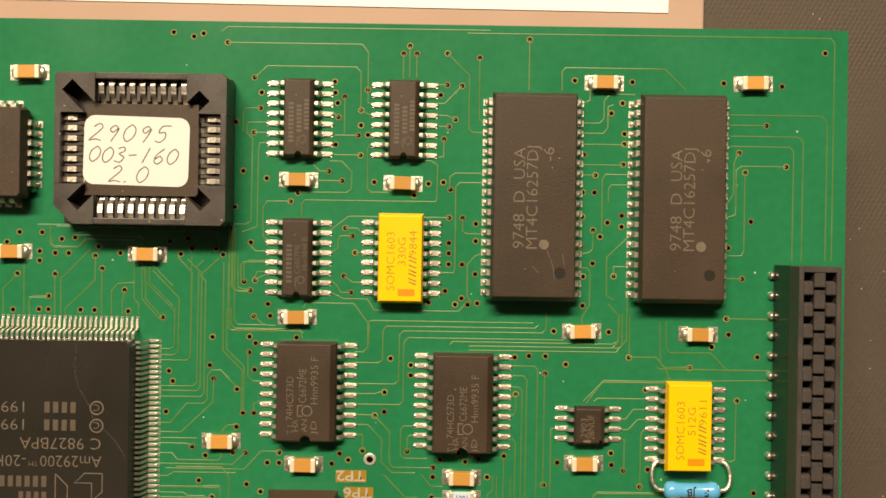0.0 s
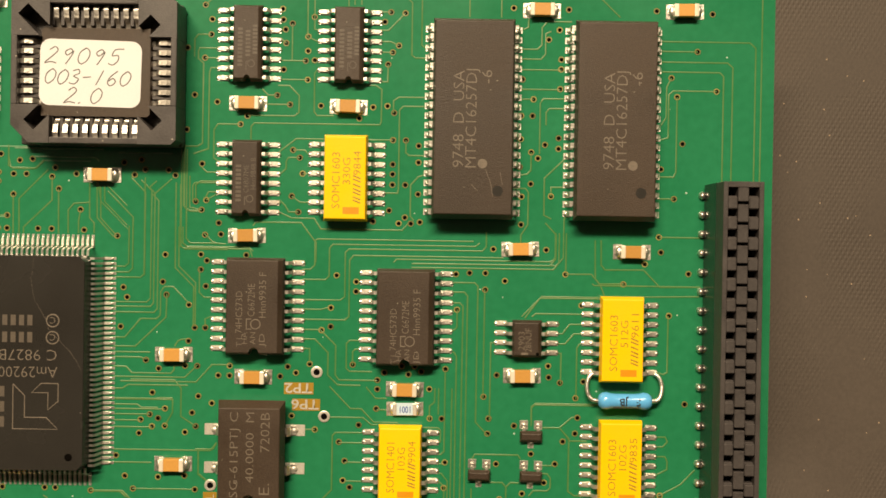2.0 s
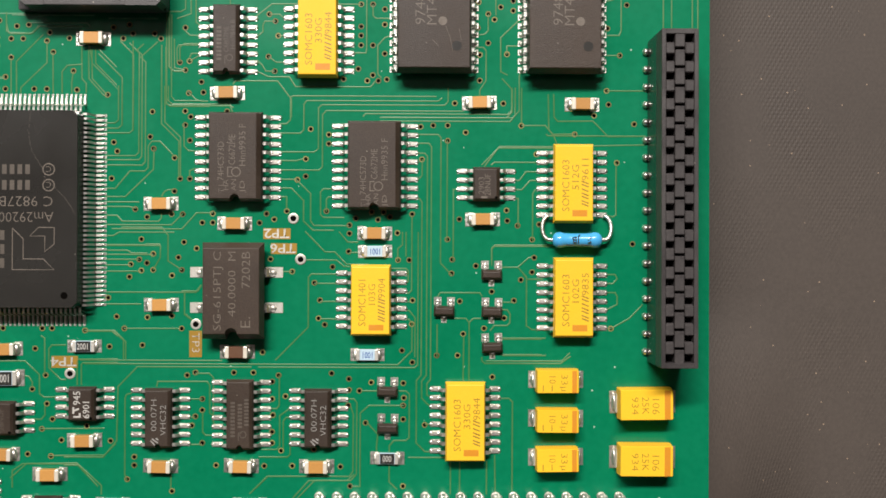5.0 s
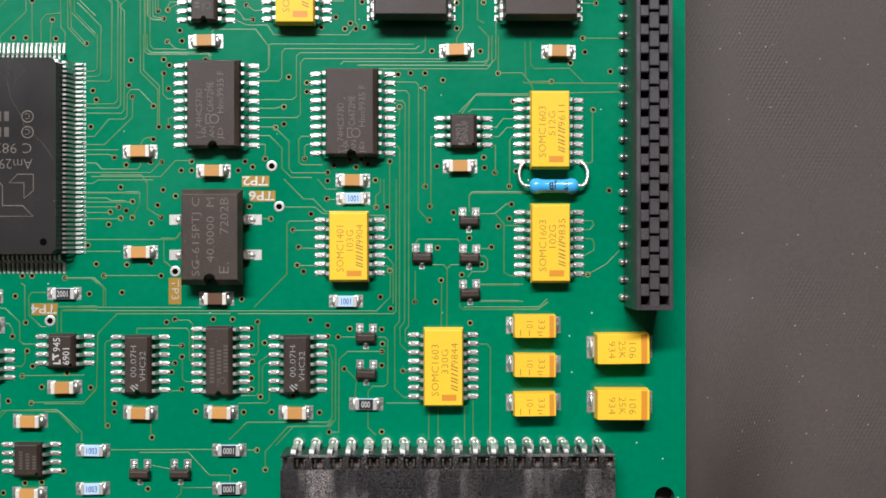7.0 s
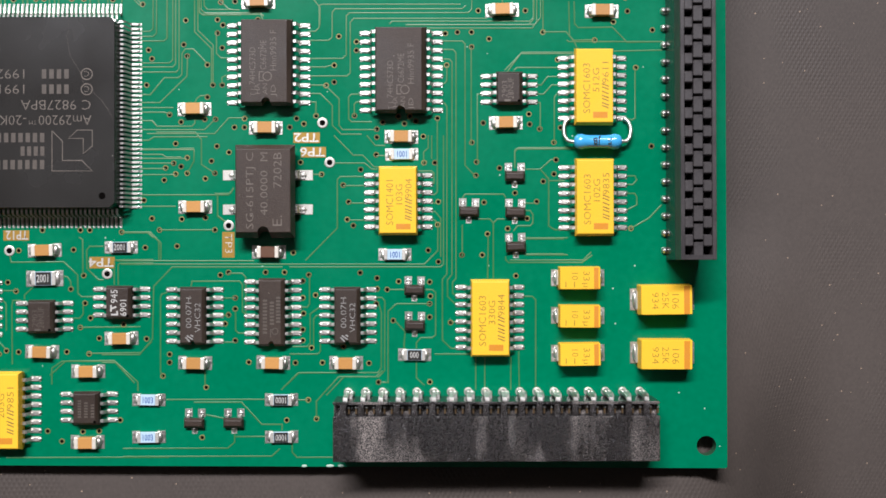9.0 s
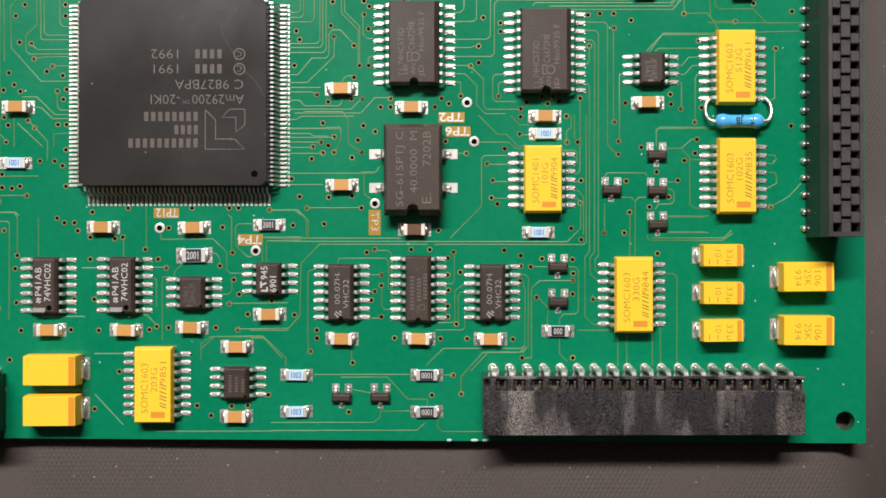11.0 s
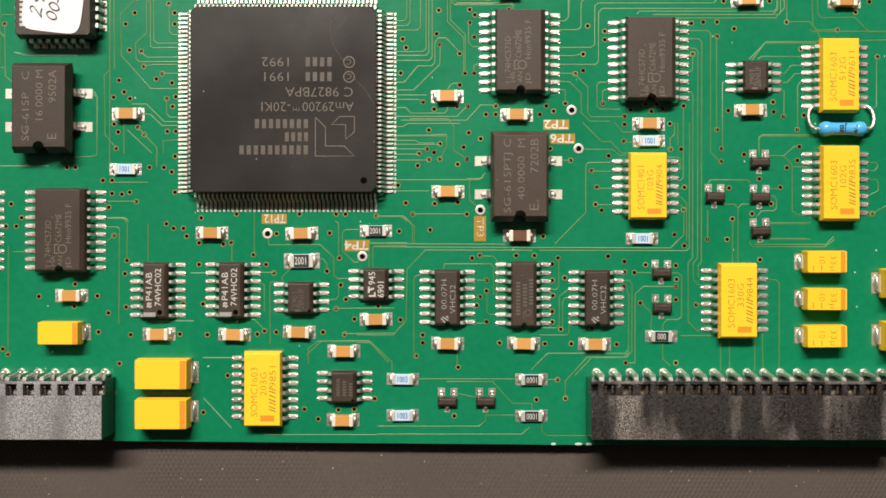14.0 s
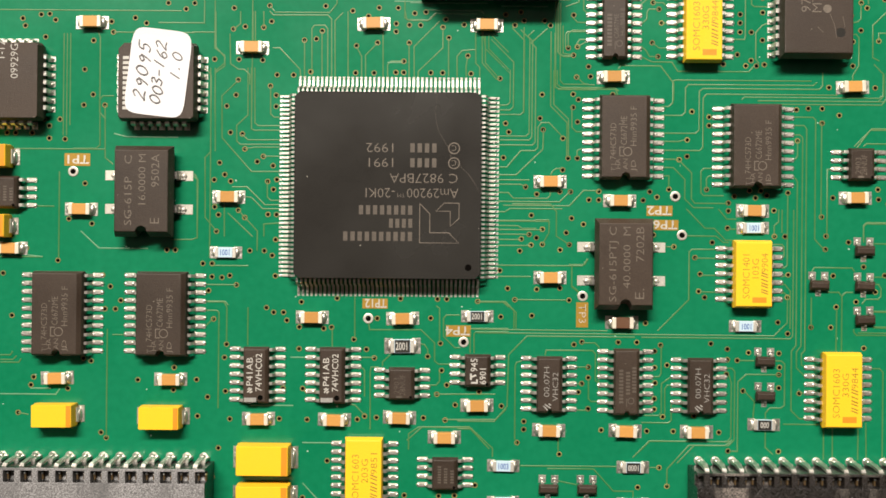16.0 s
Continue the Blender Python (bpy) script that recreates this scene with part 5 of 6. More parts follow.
vias((75.1, -12.7), (71.9, -11.4), (76.1, -9.7), (66.1, -8.8), (69.6, -7.7), (66.2, -6.8), (65.5, -3.9), (75.6, -1.9))
vias((67.2, -1.0), (74.0, 0.3), (65.5, 10.3), (68.1, 11.5), (63.4, 12.5), (65.5, 12.5), (76.1, 12.5), (73.5, 15.7))
vias((66.5, 15.7), (70.1, 19.0), (70.1, 22.7), (74.0, 22.8), (71.3, 24.4), (69.8, 26.6), (72.2, 27.8), (71.3, 28.6))
vias((74.9, 29.1), (73.1, 29.6), (69.9, 30.3), (74.9, 30.5), (69.9, 33.4), (71.4, 33.4), (71.5, 35.6), (75.0, 37.0))
vias((70.0, 38.2), (75.1, 39.6), (75.1, 40.9), (73.4, 43.5), (74.8, 44.8), (76.0, 47.5), (68.7, 47.6), (89.1, -16.7))
vias((77.7, -8.6), (78.0, -6.5), (77.7, -3.9), (89.9, 7.2), (78.3, 8.4), (83.8, 11.3), (86.6, 14.0), (88.7, 15.6))
vias((88.4, 17.6), (90.3, 22.7), (88.5, 26.6), (90.5, 36.2), (89.7, 38.7), (87.6, 47.5), (92.2, -4.5), (92.4, 12.8))
vias((91.3, 30.0), (95.7, 37.0), (93.1, 42.2), (95.0, 47.2), (100.4, 51.5))
vias((-3.3, 26.0), (17.6, 53.0), (20.2, 52.5), (21.4, 52.9), (52.3, -0.9), (54.6, 0.0), (55.5, -1.1), (56.3, 0.0))
vias((57.2, -0.7), (74.1, -1.2), (78.7, -1.7), (46.4, -34.1))
# copper runs under the green mask
trace((24.5, 51.8), (41.6, 51.8), (42.4, 50.8), (42.4, 44.4), (43.2, 44.2))
trace((28.0, 47.4), (29.6, 48.9), (40.9, 48.9), (41.5, 48.3), (41.5, 43.4), (43.0, 42.7))
trace((23.7, 53.2), (24.5, 53.8), (57.9, 53.8))
trace((46.9, 50.7), (46.9, 47.5))
trace((47.7, 51.7), (47.7, 47.7))
trace((48.6, 50.7), (48.6, 47.7))
trace((52.5, 50.8), (55.3, 48.1), (55.3, 41.2), (55.8, 40.8), (57.3, 40.8))
trace((56.6, 50.3), (56.6, 42.5), (57.2, 42.1))
trace((54.4, 46.7), (52.2, 44.4), (51.0, 44.4))
trace((53.6, 42.4), (52.5, 42.9), (51.0, 42.9))
trace((52.8, 41.5), (51.0, 41.5))
trace((52.2, 39.9), (52.2, 37.6), (51.1, 37.6))
trace((52.5, 46.8), (50.9, 46.8))
trace((41.3, 40.2), (37.7, 40.2))
trace((39.5, 45.1), (39.5, 40.3))
trace((41.6, 37.7), (37.7, 37.7))
trace((38.7, 42.5), (38.0, 43.1), (37.4, 43.1))
trace((37.6, 35.6), (36.4, 35.6), (35.6, 36.4))
trace((39.3, 34.4), (36.2, 34.4))
trace((37.7, 36.9), (39.2, 36.9), (40.5, 35.6), (40.5, 33.4), (39.9, 32.9), (33.7, 32.9))
trace((28.0, 40.4), (29.7, 40.4))
trace((28.8, 43.5), (27.1, 43.5), (26.6, 42.9), (26.6, 40.5))
trace((29.9, 41.7), (27.3, 41.7), (27.1, 41.3), (27.1, 40.3), (27.8, 39.7), (27.8, 29.1), (27.1, 28.7), (24.0, 28.7))
trace((29.9, 39.1), (28.8, 39.1), (28.6, 38.4), (28.6, 28.4), (26.6, 27.7))
trace((32.8, 31.7), (29.8, 31.7), (29.3, 30.9), (29.3, 27.2), (30.1, 26.6))
trace((34.2, 29.7), (34.2, 31.4), (34.6, 31.9), (51.2, 31.9), (51.4, 32.3), (51.4, 36.6), (50.6, 37.1), (49.3, 37.1))
trace((42.9, 39.1), (42.5, 38.6), (42.5, 33.5), (42.9, 33.0), (45.1, 33.0))
trace((57.3, 35.6), (53.7, 35.6), (53.0, 35.1), (53.0, 33.5))
trace((57.4, 34.4), (54.3, 34.4), (53.8, 33.9), (53.8, 23.5), (53.7, 22.9), (51.7, 22.9))
trace((53.0, 29.9), (51.6, 29.9), (40.2, 29.9), (37.8, 28.0))
trace((39.8, 28.4), (41.3, 28.4), (41.8, 27.9))
trace((41.1, 25.3), (41.9, 25.3))
trace((39.7, 22.3), (40.8, 21.5), (41.9, 21.5))
trace((40.6, 20.2), (39.3, 20.2), (38.8, 21.1), (38.0, 21.8))
trace((40.7, 27.4), (39.2, 27.4), (38.9, 26.9), (38.9, 25.9), (38.1, 25.2), (37.8, 25.3))
trace((54.7, 29.9), (54.7, 28.3), (55.1, 27.9), (57.5, 27.9))
trace((57.5, 25.5), (56.4, 25.1), (55.4, 24.0), (55.4, 19.9), (55.9, 19.3))
trace((27.5, 26.2), (28.4, 25.3), (29.9, 25.3))
trace((26.6, 21.3), (26.6, 23.5), (26.9, 23.9), (29.9, 23.9))
trace((28.0, 21.4), (28.7, 22.7), (30.0, 22.7))
trace((27.4, 20.2), (25.9, 20.2), (25.5, 20.7), (25.5, 28.9))
trace((38.0, 20.2), (39.7, 19.4), (42.7, 19.4), (43.6, 18.0), (54.4, 18.0), (55.2, 19.0))
trace((34.6, 18.3), (35.0, 18.8), (41.0, 18.8), (43.0, 16.2), (43.0, 13.6))
trace((25.0, 23.7), (25.0, 15.5), (25.5, 15.2), (34.2, 15.2), (34.6, 14.2))
trace((55.0, 53.4), (101.1, 53.4), (101.6, 52.8), (101.6, 25.1))
trace((62.9, 52.7), (62.9, 46.3))
trace((67.1, 46.3), (67.1, 48.7), (67.5, 49.2), (80.1, 49.2), (82.8, 46.6))
trace((70.7, 46.4), (70.7, 45.1), (70.0, 44.8), (69.0, 44.8))
trace((69.1, 42.2), (71.9, 42.2), (72.5, 42.8), (72.5, 45.1), (73.2, 45.9), (76.4, 45.9))
trace((69.1, 40.9), (72.4, 40.9), (73.0, 41.6), (73.0, 44.3), (73.7, 44.6))
trace((69.1, 39.5), (75.1, 39.5))
trace((69.2, 38.2), (70.0, 38.2))
trace((69.2, 36.9), (75.0, 36.9))
trace((71.5, 35.6), (69.2, 35.6))
trace((72.4, 28.4), (72.4, 35.1), (72.8, 35.7), (76.0, 35.7))
trace((73.2, 32.2), (73.2, 33.9), (73.6, 34.4), (76.0, 34.4))
trace((88.3, 43.5), (100.0, 43.5), (100.8, 42.8), (100.8, 25.1))
trace((93.1, 42.2), (88.4, 42.2))
trace((88.4, 40.8), (97.1, 40.8), (97.8, 40.2), (97.8, 25.0))
trace((88.4, 39.5), (96.1, 39.5), (96.6, 39.0), (96.6, 25.0))
trace((95.7, 37.0), (90.0, 37.0), (89.4, 36.5), (89.4, 32.4), (89.4, 30.8), (88.3, 30.5))
trace((89.7, 38.7), (89.1, 37.5), (89.1, 33.5), (88.4, 32.4))
trace((90.5, 36.2), (90.5, 26.3), (90.2, 25.6), (88.3, 25.6))
trace((90.3, 22.7), (88.2, 22.7))
trace((74.0, 22.8), (74.0, 24.0), (75.7, 24.0))
trace((74.1, 19.8), (73.1, 20.3), (73.1, 25.2), (75.9, 27.9))
trace((68.9, 25.4), (70.8, 25.7), (71.3, 26.2), (71.3, 28.6))
trace((69.0, 23.8), (70.6, 23.8), (71.0, 23.3), (71.0, 19.0), (70.1, 17.6), (70.1, 16.5))
trace((55.7, 13.6), (74.0, 13.6), (74.8, 14.5), (74.8, 17.7), (73.3, 19.3))
trace((55.7, 13.1), (74.5, 13.1), (75.8, 14.7), (75.8, 19.8), (76.5, 20.9))
trace((16.3, -3.5), (17.6, -3.5), (18.4, -3.0), (26.3, -3.0))
trace((16.3, -4.8), (22.0, -4.8), (22.4, -4.7), (24.3, -4.7))
trace((16.3, -5.6), (19.6, -5.6), (20.2, -6.0), (22.4, -6.0))
trace((24.4, 23.9), (24.4, 12.6), (26.9, 10.1), (26.9, 4.8))
trace((25.1, 24.0), (25.1, 15.5), (25.6, 15.1), (31.3, 15.1))
trace((25.4, 27.9), (25.4, 20.8), (26.3, 20.1), (27.4, 20.1))
trace((16.4, -4.9), (22.2, -4.9), (24.3, -4.9), (24.3, -6.6), (23.3, -8.4))
trace((16.4, -6.2), (23.3, -6.2))
trace((16.5, -6.9), (21.3, -6.9))
trace((16.5, -7.7), (20.1, -7.7))
trace((16.5, -8.6), (21.6, -8.6))
trace((18.7, -2.3), (24.5, -2.3), (25.4, -3.4), (25.4, -7.1), (27.4, -8.4))
trace((16.5, -11.6), (29.4, -11.6), (30.2, -10.5))
trace((16.5, -13.3), (21.6, -13.3))
trace((14.0, -17.2), (17.7, -17.2), (19.1, -18.5), (19.1, -21.3))
trace((19.1, -16.8), (27.2, -16.8))
trace((27.9, -14.7), (29.3, -15.9))
trace((43.2, -8.6), (41.5, -8.6))
trace((70.8, 6.6), (72.8, 9.3), (80.8, 9.3))
trace((71.9, -7.7), (71.9, -5.1), (72.4, -4.7), (81.0, -4.7))
trace((79.3, -9.6), (77.0, -9.6), (76.4, -8.8))
trace((88.0, -16.7), (89.1, -16.7), (91.8, -15.2), (93.7, -13.2))
trace((89.8, 7.2), (89.8, -0.3), (89.3, -0.6), (88.4, -0.3))
trace((88.2, -8.9), (89.7, -8.9), (90.0, -9.5), (89.4, -10.2), (88.2, -10.2))
trace((88.3, -11.5), (89.7, -11.5), (90.0, -12.1), (90.0, -13.2), (88.3, -14.1))
trace((73.4, -18.1), (79.7, -18.1))
trace((71.1, -21.4), (82.0, -21.4), (83.2, -20.2))
trace((73.4, -20.6), (79.7, -20.6))
trace((-27.5, -17.4), (-24.9, -17.4), (-24.4, -18.3), (-24.4, -23.5))
trace((-27.5, -21.1), (-26.3, -19.9))
trace((-21.2, -18.3), (-21.2, -24.0))
trace((13.6, -17.1), (17.8, -17.1), (19.4, -18.7), (19.4, -21.2))
trace((3.3, -39.6), (3.3, -37.2), (4.8, -36.2), (12.6, -36.2), (16.0, -39.3), (16.0, -40.6))
trace((-3.4, -50.4), (20.6, -50.4))
trace((24.3, -42.3), (31.3, -42.3), (34.3, -45.6), (37.3, -45.6), (37.3, -46.5))
trace((20.2, -41.9), (34.8, -41.9))
trace((39.3, -42.0), (41.2, -42.0))
trace((25.8, -44.1), (28.8, -44.7))
trace((30.3, -46.2), (30.3, -47.4), (34.8, -47.4))
trace((13.8, -49.1), (29.3, -49.1), (30.3, -48.2), (30.3, -47.2))
trace((13.8, -50.3), (35.8, -50.3), (37.0, -49.2))
trace((38.8, -47.2), (38.8, -49.7), (39.5, -50.5), (45.8, -50.5))
trace((42.4, -44.8), (42.4, -42.2), (45.7, -38.6), (51.2, -38.6), (52.2, -37.7))
trace((37.2, -40.5), (39.7, -38.0), (49.7, -38.0))
trace((-59.3, 26.6), (-31.7, 26.6))
trace((-45.3, 25.9), (-44.7, 24.7), (-44.0, 22.4), (-44.0, 11.1), (-43.1, 10.1))
trace((-42.0, 23.3), (-29.7, 23.3))
trace((-28.2, 28.3), (-28.2, 24.8), (-35.2, 24.8))
trace((-28.1, 18.3), (-27.1, 16.8), (-27.1, 13.3), (-27.1, 3.3), (-27.1, -10.8))
trace((-49.5, 23.1), (-49.5, 7.6))
trace((-49.0, 23.1), (-49.0, 7.6))
trace((-48.5, 23.1), (-48.5, 9.1))
trace((-59.1, 5.5), (-43.0, 5.5))
trace((-54.2, -3.2), (-50.7, -3.2))
trace((-30.0, 1.7), (-29.0, 1.0), (-29.0, -7.8), (-29.9, -8.1), (-32.9, -8.1))
trace((-50.0, 2.1), (-50.0, -10.9))
trace((-22.8, -3.6), (-19.9, -6.7), (-19.9, -9.7))
trace((-26.6, 28.3), (-26.6, 21.0), (-25.1, 19.9), (-25.1, 18.7), (-26.5, 17.5), (-26.5, 11.1))
trace((-30.1, 23.4), (-26.6, 23.4))
trace((-20.9, 28.4), (-20.9, 17.7), (-20.9, 11.2))
trace((-18.3, 27.5), (-17.5, 26.5), (-9.2, 26.5), (-8.1, 27.9), (-8.1, 28.5))
trace((20.3, 24.5), (20.3, 11.5))
trace((25.1, 28.7), (25.1, 16.1), (26.1, 15.3), (31.4, 15.3))
trace((25.8, 28.3), (25.8, 16.5), (26.3, 15.9), (30.2, 15.9))
trace((27.0, 21.4), (27.0, 23.6), (27.6, 24.1), (30.1, 24.1))
trace((27.8, 20.3), (26.2, 20.6), (26.2, 24.8))
trace((28.4, 21.6), (30.1, 22.6))
trace((2.2, 28.5), (2.2, 25.8), (2.8, 25.4), (5.7, 25.4), (6.9, 26.6))
trace((-58.8, -25.8), (-57.2, -25.8), (-56.8, -25.2))
trace((-58.7, -26.5), (-56.8, -26.5), (-56.2, -25.9))
trace((-58.7, -26.9), (-55.9, -26.9), (-55.5, -26.3))
trace((-43.8, -22.6), (-43.0, -22.6))
trace((-41.7, -22.6), (-39.9, -22.6))
trace((-42.5, -38.2), (-42.5, -21.7))
trace((-27.9, -17.5), (-24.6, -17.5), (-24.2, -18.0))
trace((-27.9, -18.8), (-25.9, -18.8), (-25.6, -19.1), (-25.6, -33.6))
trace((-58.9, -10.9), (-52.4, -10.9))
trace((-26.8, -12.0), (-21.2, -12.0))
trace((-27.9, -14.9), (-23.0, -14.9))
trace((-55.9, -34.5), (-54.3, -34.8))
trace((16.42, 11.25), (19.85, 11.24), (20.35, 11.74), (20.35, 18.04))
trace((16.42, 11.92), (18.26, 11.91), (18.76, 12.42), (18.76, 18.05))
trace((16.42, 12.67), (17.75, 12.67), (18.26, 13.09), (18.26, 18.05))
trace((16.42, 7.97), (20.68, 7.97), (21.19, 8.47), (21.19, 18.04))
trace((16.42, 7.38), (21.19, 7.38), (21.60, 7.88), (21.61, 18.04))
trace((16.42, 6.63), (21.69, 6.62), (22.11, 7.13), (22.11, 18.04))
trace((16.42, 3.27), (17.84, 3.27), (19.93, 5.79), (22.02, 5.78), (22.52, 6.29), (22.53, 9.39), (23.03, 10.06), (24.20, 10.06), (26.29, 7.88))
trace((16.42, 2.10), (19.26, 2.09), (22.69, 5.45), (23.28, 6.03), (23.36, 9.14))
trace((16.42, 1.34), (21.27, 1.34))
trace((16.42, 0.67), (19.85, 0.67), (20.77, 0.42))
trace((16.42, -0.58), (18.09, -0.59), (18.84, -1.43), (24.03, -1.43), (24.45, -0.93), (24.45, -0.43), (26.04, -0.26))
trace((16.42, -1.93), (25.87, -1.94), (27.54, -0.27))
trace((17.34, -2.51), (27.37, -2.53), (29.47, -0.19), (31.81, -0.19))
trace((24.87, 18.04), (24.87, 12.83), (27.13, 10.65), (27.13, 4.85))
trace((25.38, 18.04), (25.37, 15.85), (25.79, 15.43), (34.09, 15.43), (34.67, 14.92))
trace((28.14, 17.20), (29.31, 16.10), (30.07, 15.85), (31.07, 15.85))
trace((27.63, 12.58), (27.63, 9.39), (28.30, 8.71), (29.22, 8.71))
trace((28.47, 4.85), (28.47, 5.86), (29.22, 6.19))
trace((24.45, 2.17), (24.87, 2.84), (25.29, 3.09), (26.29, 3.18))
trace((41.21, 12.65), (42.30, 12.64), (42.89, 13.23), (42.89, 16.51), (43.31, 16.68), (63.87, 16.66))
trace((41.21, 11.30), (44.31, 11.30), (44.81, 11.80), (44.82, 15.50), (45.24, 16.00), (64.12, 15.99), (64.71, 16.49))
trace((41.20, 8.61), (46.32, 8.61), (46.91, 9.11), (46.92, 14.99), (47.42, 15.41), (65.05, 15.40), (65.55, 15.98), (65.56, 18.00))
trace((41.20, 7.35), (43.80, 7.35), (44.89, 7.68))
trace((41.20, 6.01), (46.99, 6.00), (47.49, 6.50), (47.50, 13.98), (48.01, 14.57), (67.82, 14.55))
trace((41.20, 4.67), (43.71, 4.66), (45.81, 2.64), (45.80, -1.30), (46.30, -1.97), (51.33, -1.98))
trace((41.20, 3.41), (43.04, 3.40), (44.80, 1.64), (44.79, -1.30), (46.13, -2.64), (49.15, -2.65))
trace((41.20, 2.15), (42.37, 2.15), (42.37, 0.21))
trace((53.29, 13.73), (53.71, 14.15), (74.12, 14.12), (74.71, 14.63), (74.72, 18.00))
trace((55.89, 13.64), (74.87, 13.62), (75.21, 14.04), (75.22, 17.99))
trace((60.92, 11.19), (64.11, 11.19), (64.53, 10.77), (64.49, -7.29), (66.16, -9.06))
trace((60.92, 9.93), (62.77, 9.93), (63.18, 9.43), (63.11, -24.06), (62.60, -24.65), (62.60, -26.32), (63.43, -26.66))
trace((60.92, 8.50), (62.17, 8.50), (62.59, 8.08), (62.52, -23.47), (61.85, -24.31), (61.84, -26.74), (62.93, -27.83), (63.43, -27.83))
trace((60.91, 4.72), (61.58, 4.97), (61.83, 5.31), (61.84, 7.66))
trace((60.90, 2.03), (61.49, 1.95), (61.82, 1.44), (61.77, -23.39), (61.09, -24.23), (61.07, -33.19), (62.33, -34.44), (63.42, -34.45))
trace((60.39, -0.48), (60.37, -11.23), (59.95, -11.65), (59.36, -11.65))
trace((48.99, 3.31), (47.65, 3.31), (47.23, 2.89), (47.23, -0.38), (47.65, -0.80), (50.66, -0.81))
trace((48.99, 2.14), (48.40, 2.14), (48.07, 1.80), (48.07, 0.04))
trace((65.45, 10.35), (65.42, -4.10))
trace((67.03, 3.29), (66.36, 3.29), (66.33, -6.96))
trace((70.40, 6.81), (73.01, 9.50), (79.40, 9.49))
trace((71.74, 6.81), (72.25, 7.23), (79.39, 7.22))
trace((75.10, 4.62), (75.85, 4.62), (76.78, 5.88), (79.39, 5.87))
trace((75.09, 3.27), (76.19, 3.27), (77.37, 4.62), (79.38, 4.61))
trace((75.09, 2.01), (75.68, 2.01), (75.67, -2.02))
trace((76.15, 17.99), (76.13, 12.69))
trace((79.38, 3.35), (78.12, 3.27), (77.78, 2.77), (77.76, -4.04))
trace((45.04, -2.81), (47.89, -5.75), (49.31, -5.76), (50.99, -7.52), (54.17, -7.53))
trace((49.90, -2.82), (51.16, -4.33), (52.67, -4.33))
trace((45.21, -6.92), (49.56, -6.93), (50.65, -7.85), (51.49, -7.86))
trace((51.32, -5.84), (52.67, -5.84))
trace((49.73, -8.94), (45.96, -8.94), (45.54, -9.36), (45.53, -16.56), (40.83, -21.33))
trace((47.21, -12.88), (49.55, -12.88))
trace((46.37, -10.28), (49.56, -10.29))
trace((47.20, -15.39), (49.55, -15.40))
trace((59.04, -2.83), (59.04, -4.68), (58.37, -5.27), (58.36, -7.03))
trace((59.55, -2.83), (59.54, -6.36))
trace((57.36, -8.12), (59.54, -8.12), (59.87, -8.46), (59.87, -9.97), (59.36, -10.30))
trace((59.36, -12.90), (60.36, -12.91))
trace((59.36, -14.16), (60.03, -14.16), (60.86, -15.17), (60.85, -20.87))
trace((59.35, -15.42), (59.94, -15.42), (60.44, -15.93), (60.43, -19.95), (58.42, -21.96), (13.49, -21.85))
trace((12.91, -21.35), (33.22, -21.40))
trace((38.40, -22.33), (60.85, -22.38), (61.27, -21.96), (61.31, -2.84))
trace((37.40, -22.33), (21.09, -22.29), (18.34, -25.13), (18.17, -32.90), (16.25, -35.24), (10.66, -35.22))
trace((64.04, -20.80), (64.05, -16.10))
trace((66.48, -15.27), (68.16, -15.27), (68.66, -15.86), (68.64, -24.24))
trace((68.66, -15.86), (69.25, -15.27), (70.34, -15.28))
trace((67.90, -17.70), (67.80, -24.24))
trace((64.06, -12.24), (64.48, -11.57), (70.18, -11.58), (70.52, -12.09))
trace((71.87, -7.31), (71.88, -5.29), (72.30, -4.87), (80.19, -4.88))
trace((73.38, -7.90), (75.65, -7.90), (77.25, -6.48), (77.75, -6.48))
trace((75.65, -7.90), (76.90, -9.25), (76.88, -16.30), (77.72, -16.88), (79.15, -16.89))
trace((73.37, -12.93), (75.04, -12.94))
trace((73.36, -14.02), (74.12, -14.02), (74.54, -14.61), (74.53, -15.87), (74.11, -16.29), (72.27, -16.29), (71.68, -17.04))
trace((73.35, -18.22), (79.14, -18.23))
trace((73.18, -20.48), (79.13, -20.49))
trace((70.49, -20.81), (70.49, -21.31), (70.91, -21.73), (81.82, -21.76), (83.33, -20.67))
trace((53.13, -25.71), (55.48, -25.72))
trace((58.58, -25.73), (59.58, -25.73), (60.08, -26.15), (60.07, -32.43), (59.57, -32.85), (57.89, -32.84), (57.22, -33.59), (57.22, -34.51))
trace((59.33, -27.82), (54.30, -27.81), (53.04, -28.90), (53.02, -39.44), (51.77, -39.43))
trace((53.96, -30.24), (55.55, -31.92), (55.38, -33.76), (55.38, -34.51))
trace((50.62, -26.88), (52.12, -26.88), (52.54, -27.39), (52.52, -37.68), (51.68, -38.60), (46.50, -38.58), (43.90, -41.33))
trace((51.62, -27.80), (52.04, -29.06), (52.02, -37.26), (51.52, -38.01), (39.81, -37.98), (38.13, -39.65))
trace((59.90, -35.28), (65.34, -35.29))
trace((57.21, -36.36), (57.21, -38.78), (58.38, -39.87))
trace((62.34, -30.51), (63.43, -30.51))
trace((73.16, -26.77), (74.42, -26.77), (74.92, -27.28), (74.88, -40.59))
trace((66.01, -35.71), (66.00, -40.56))
trace((67.35, -35.71), (67.34, -40.57))
trace((71.21, -35.73), (71.19, -40.58))
trace((72.38, -34.89), (72.45, -40.58))
trace((29.37, -23.23), (31.38, -23.23), (31.96, -23.82), (31.96, -30.18), (32.37, -30.85))
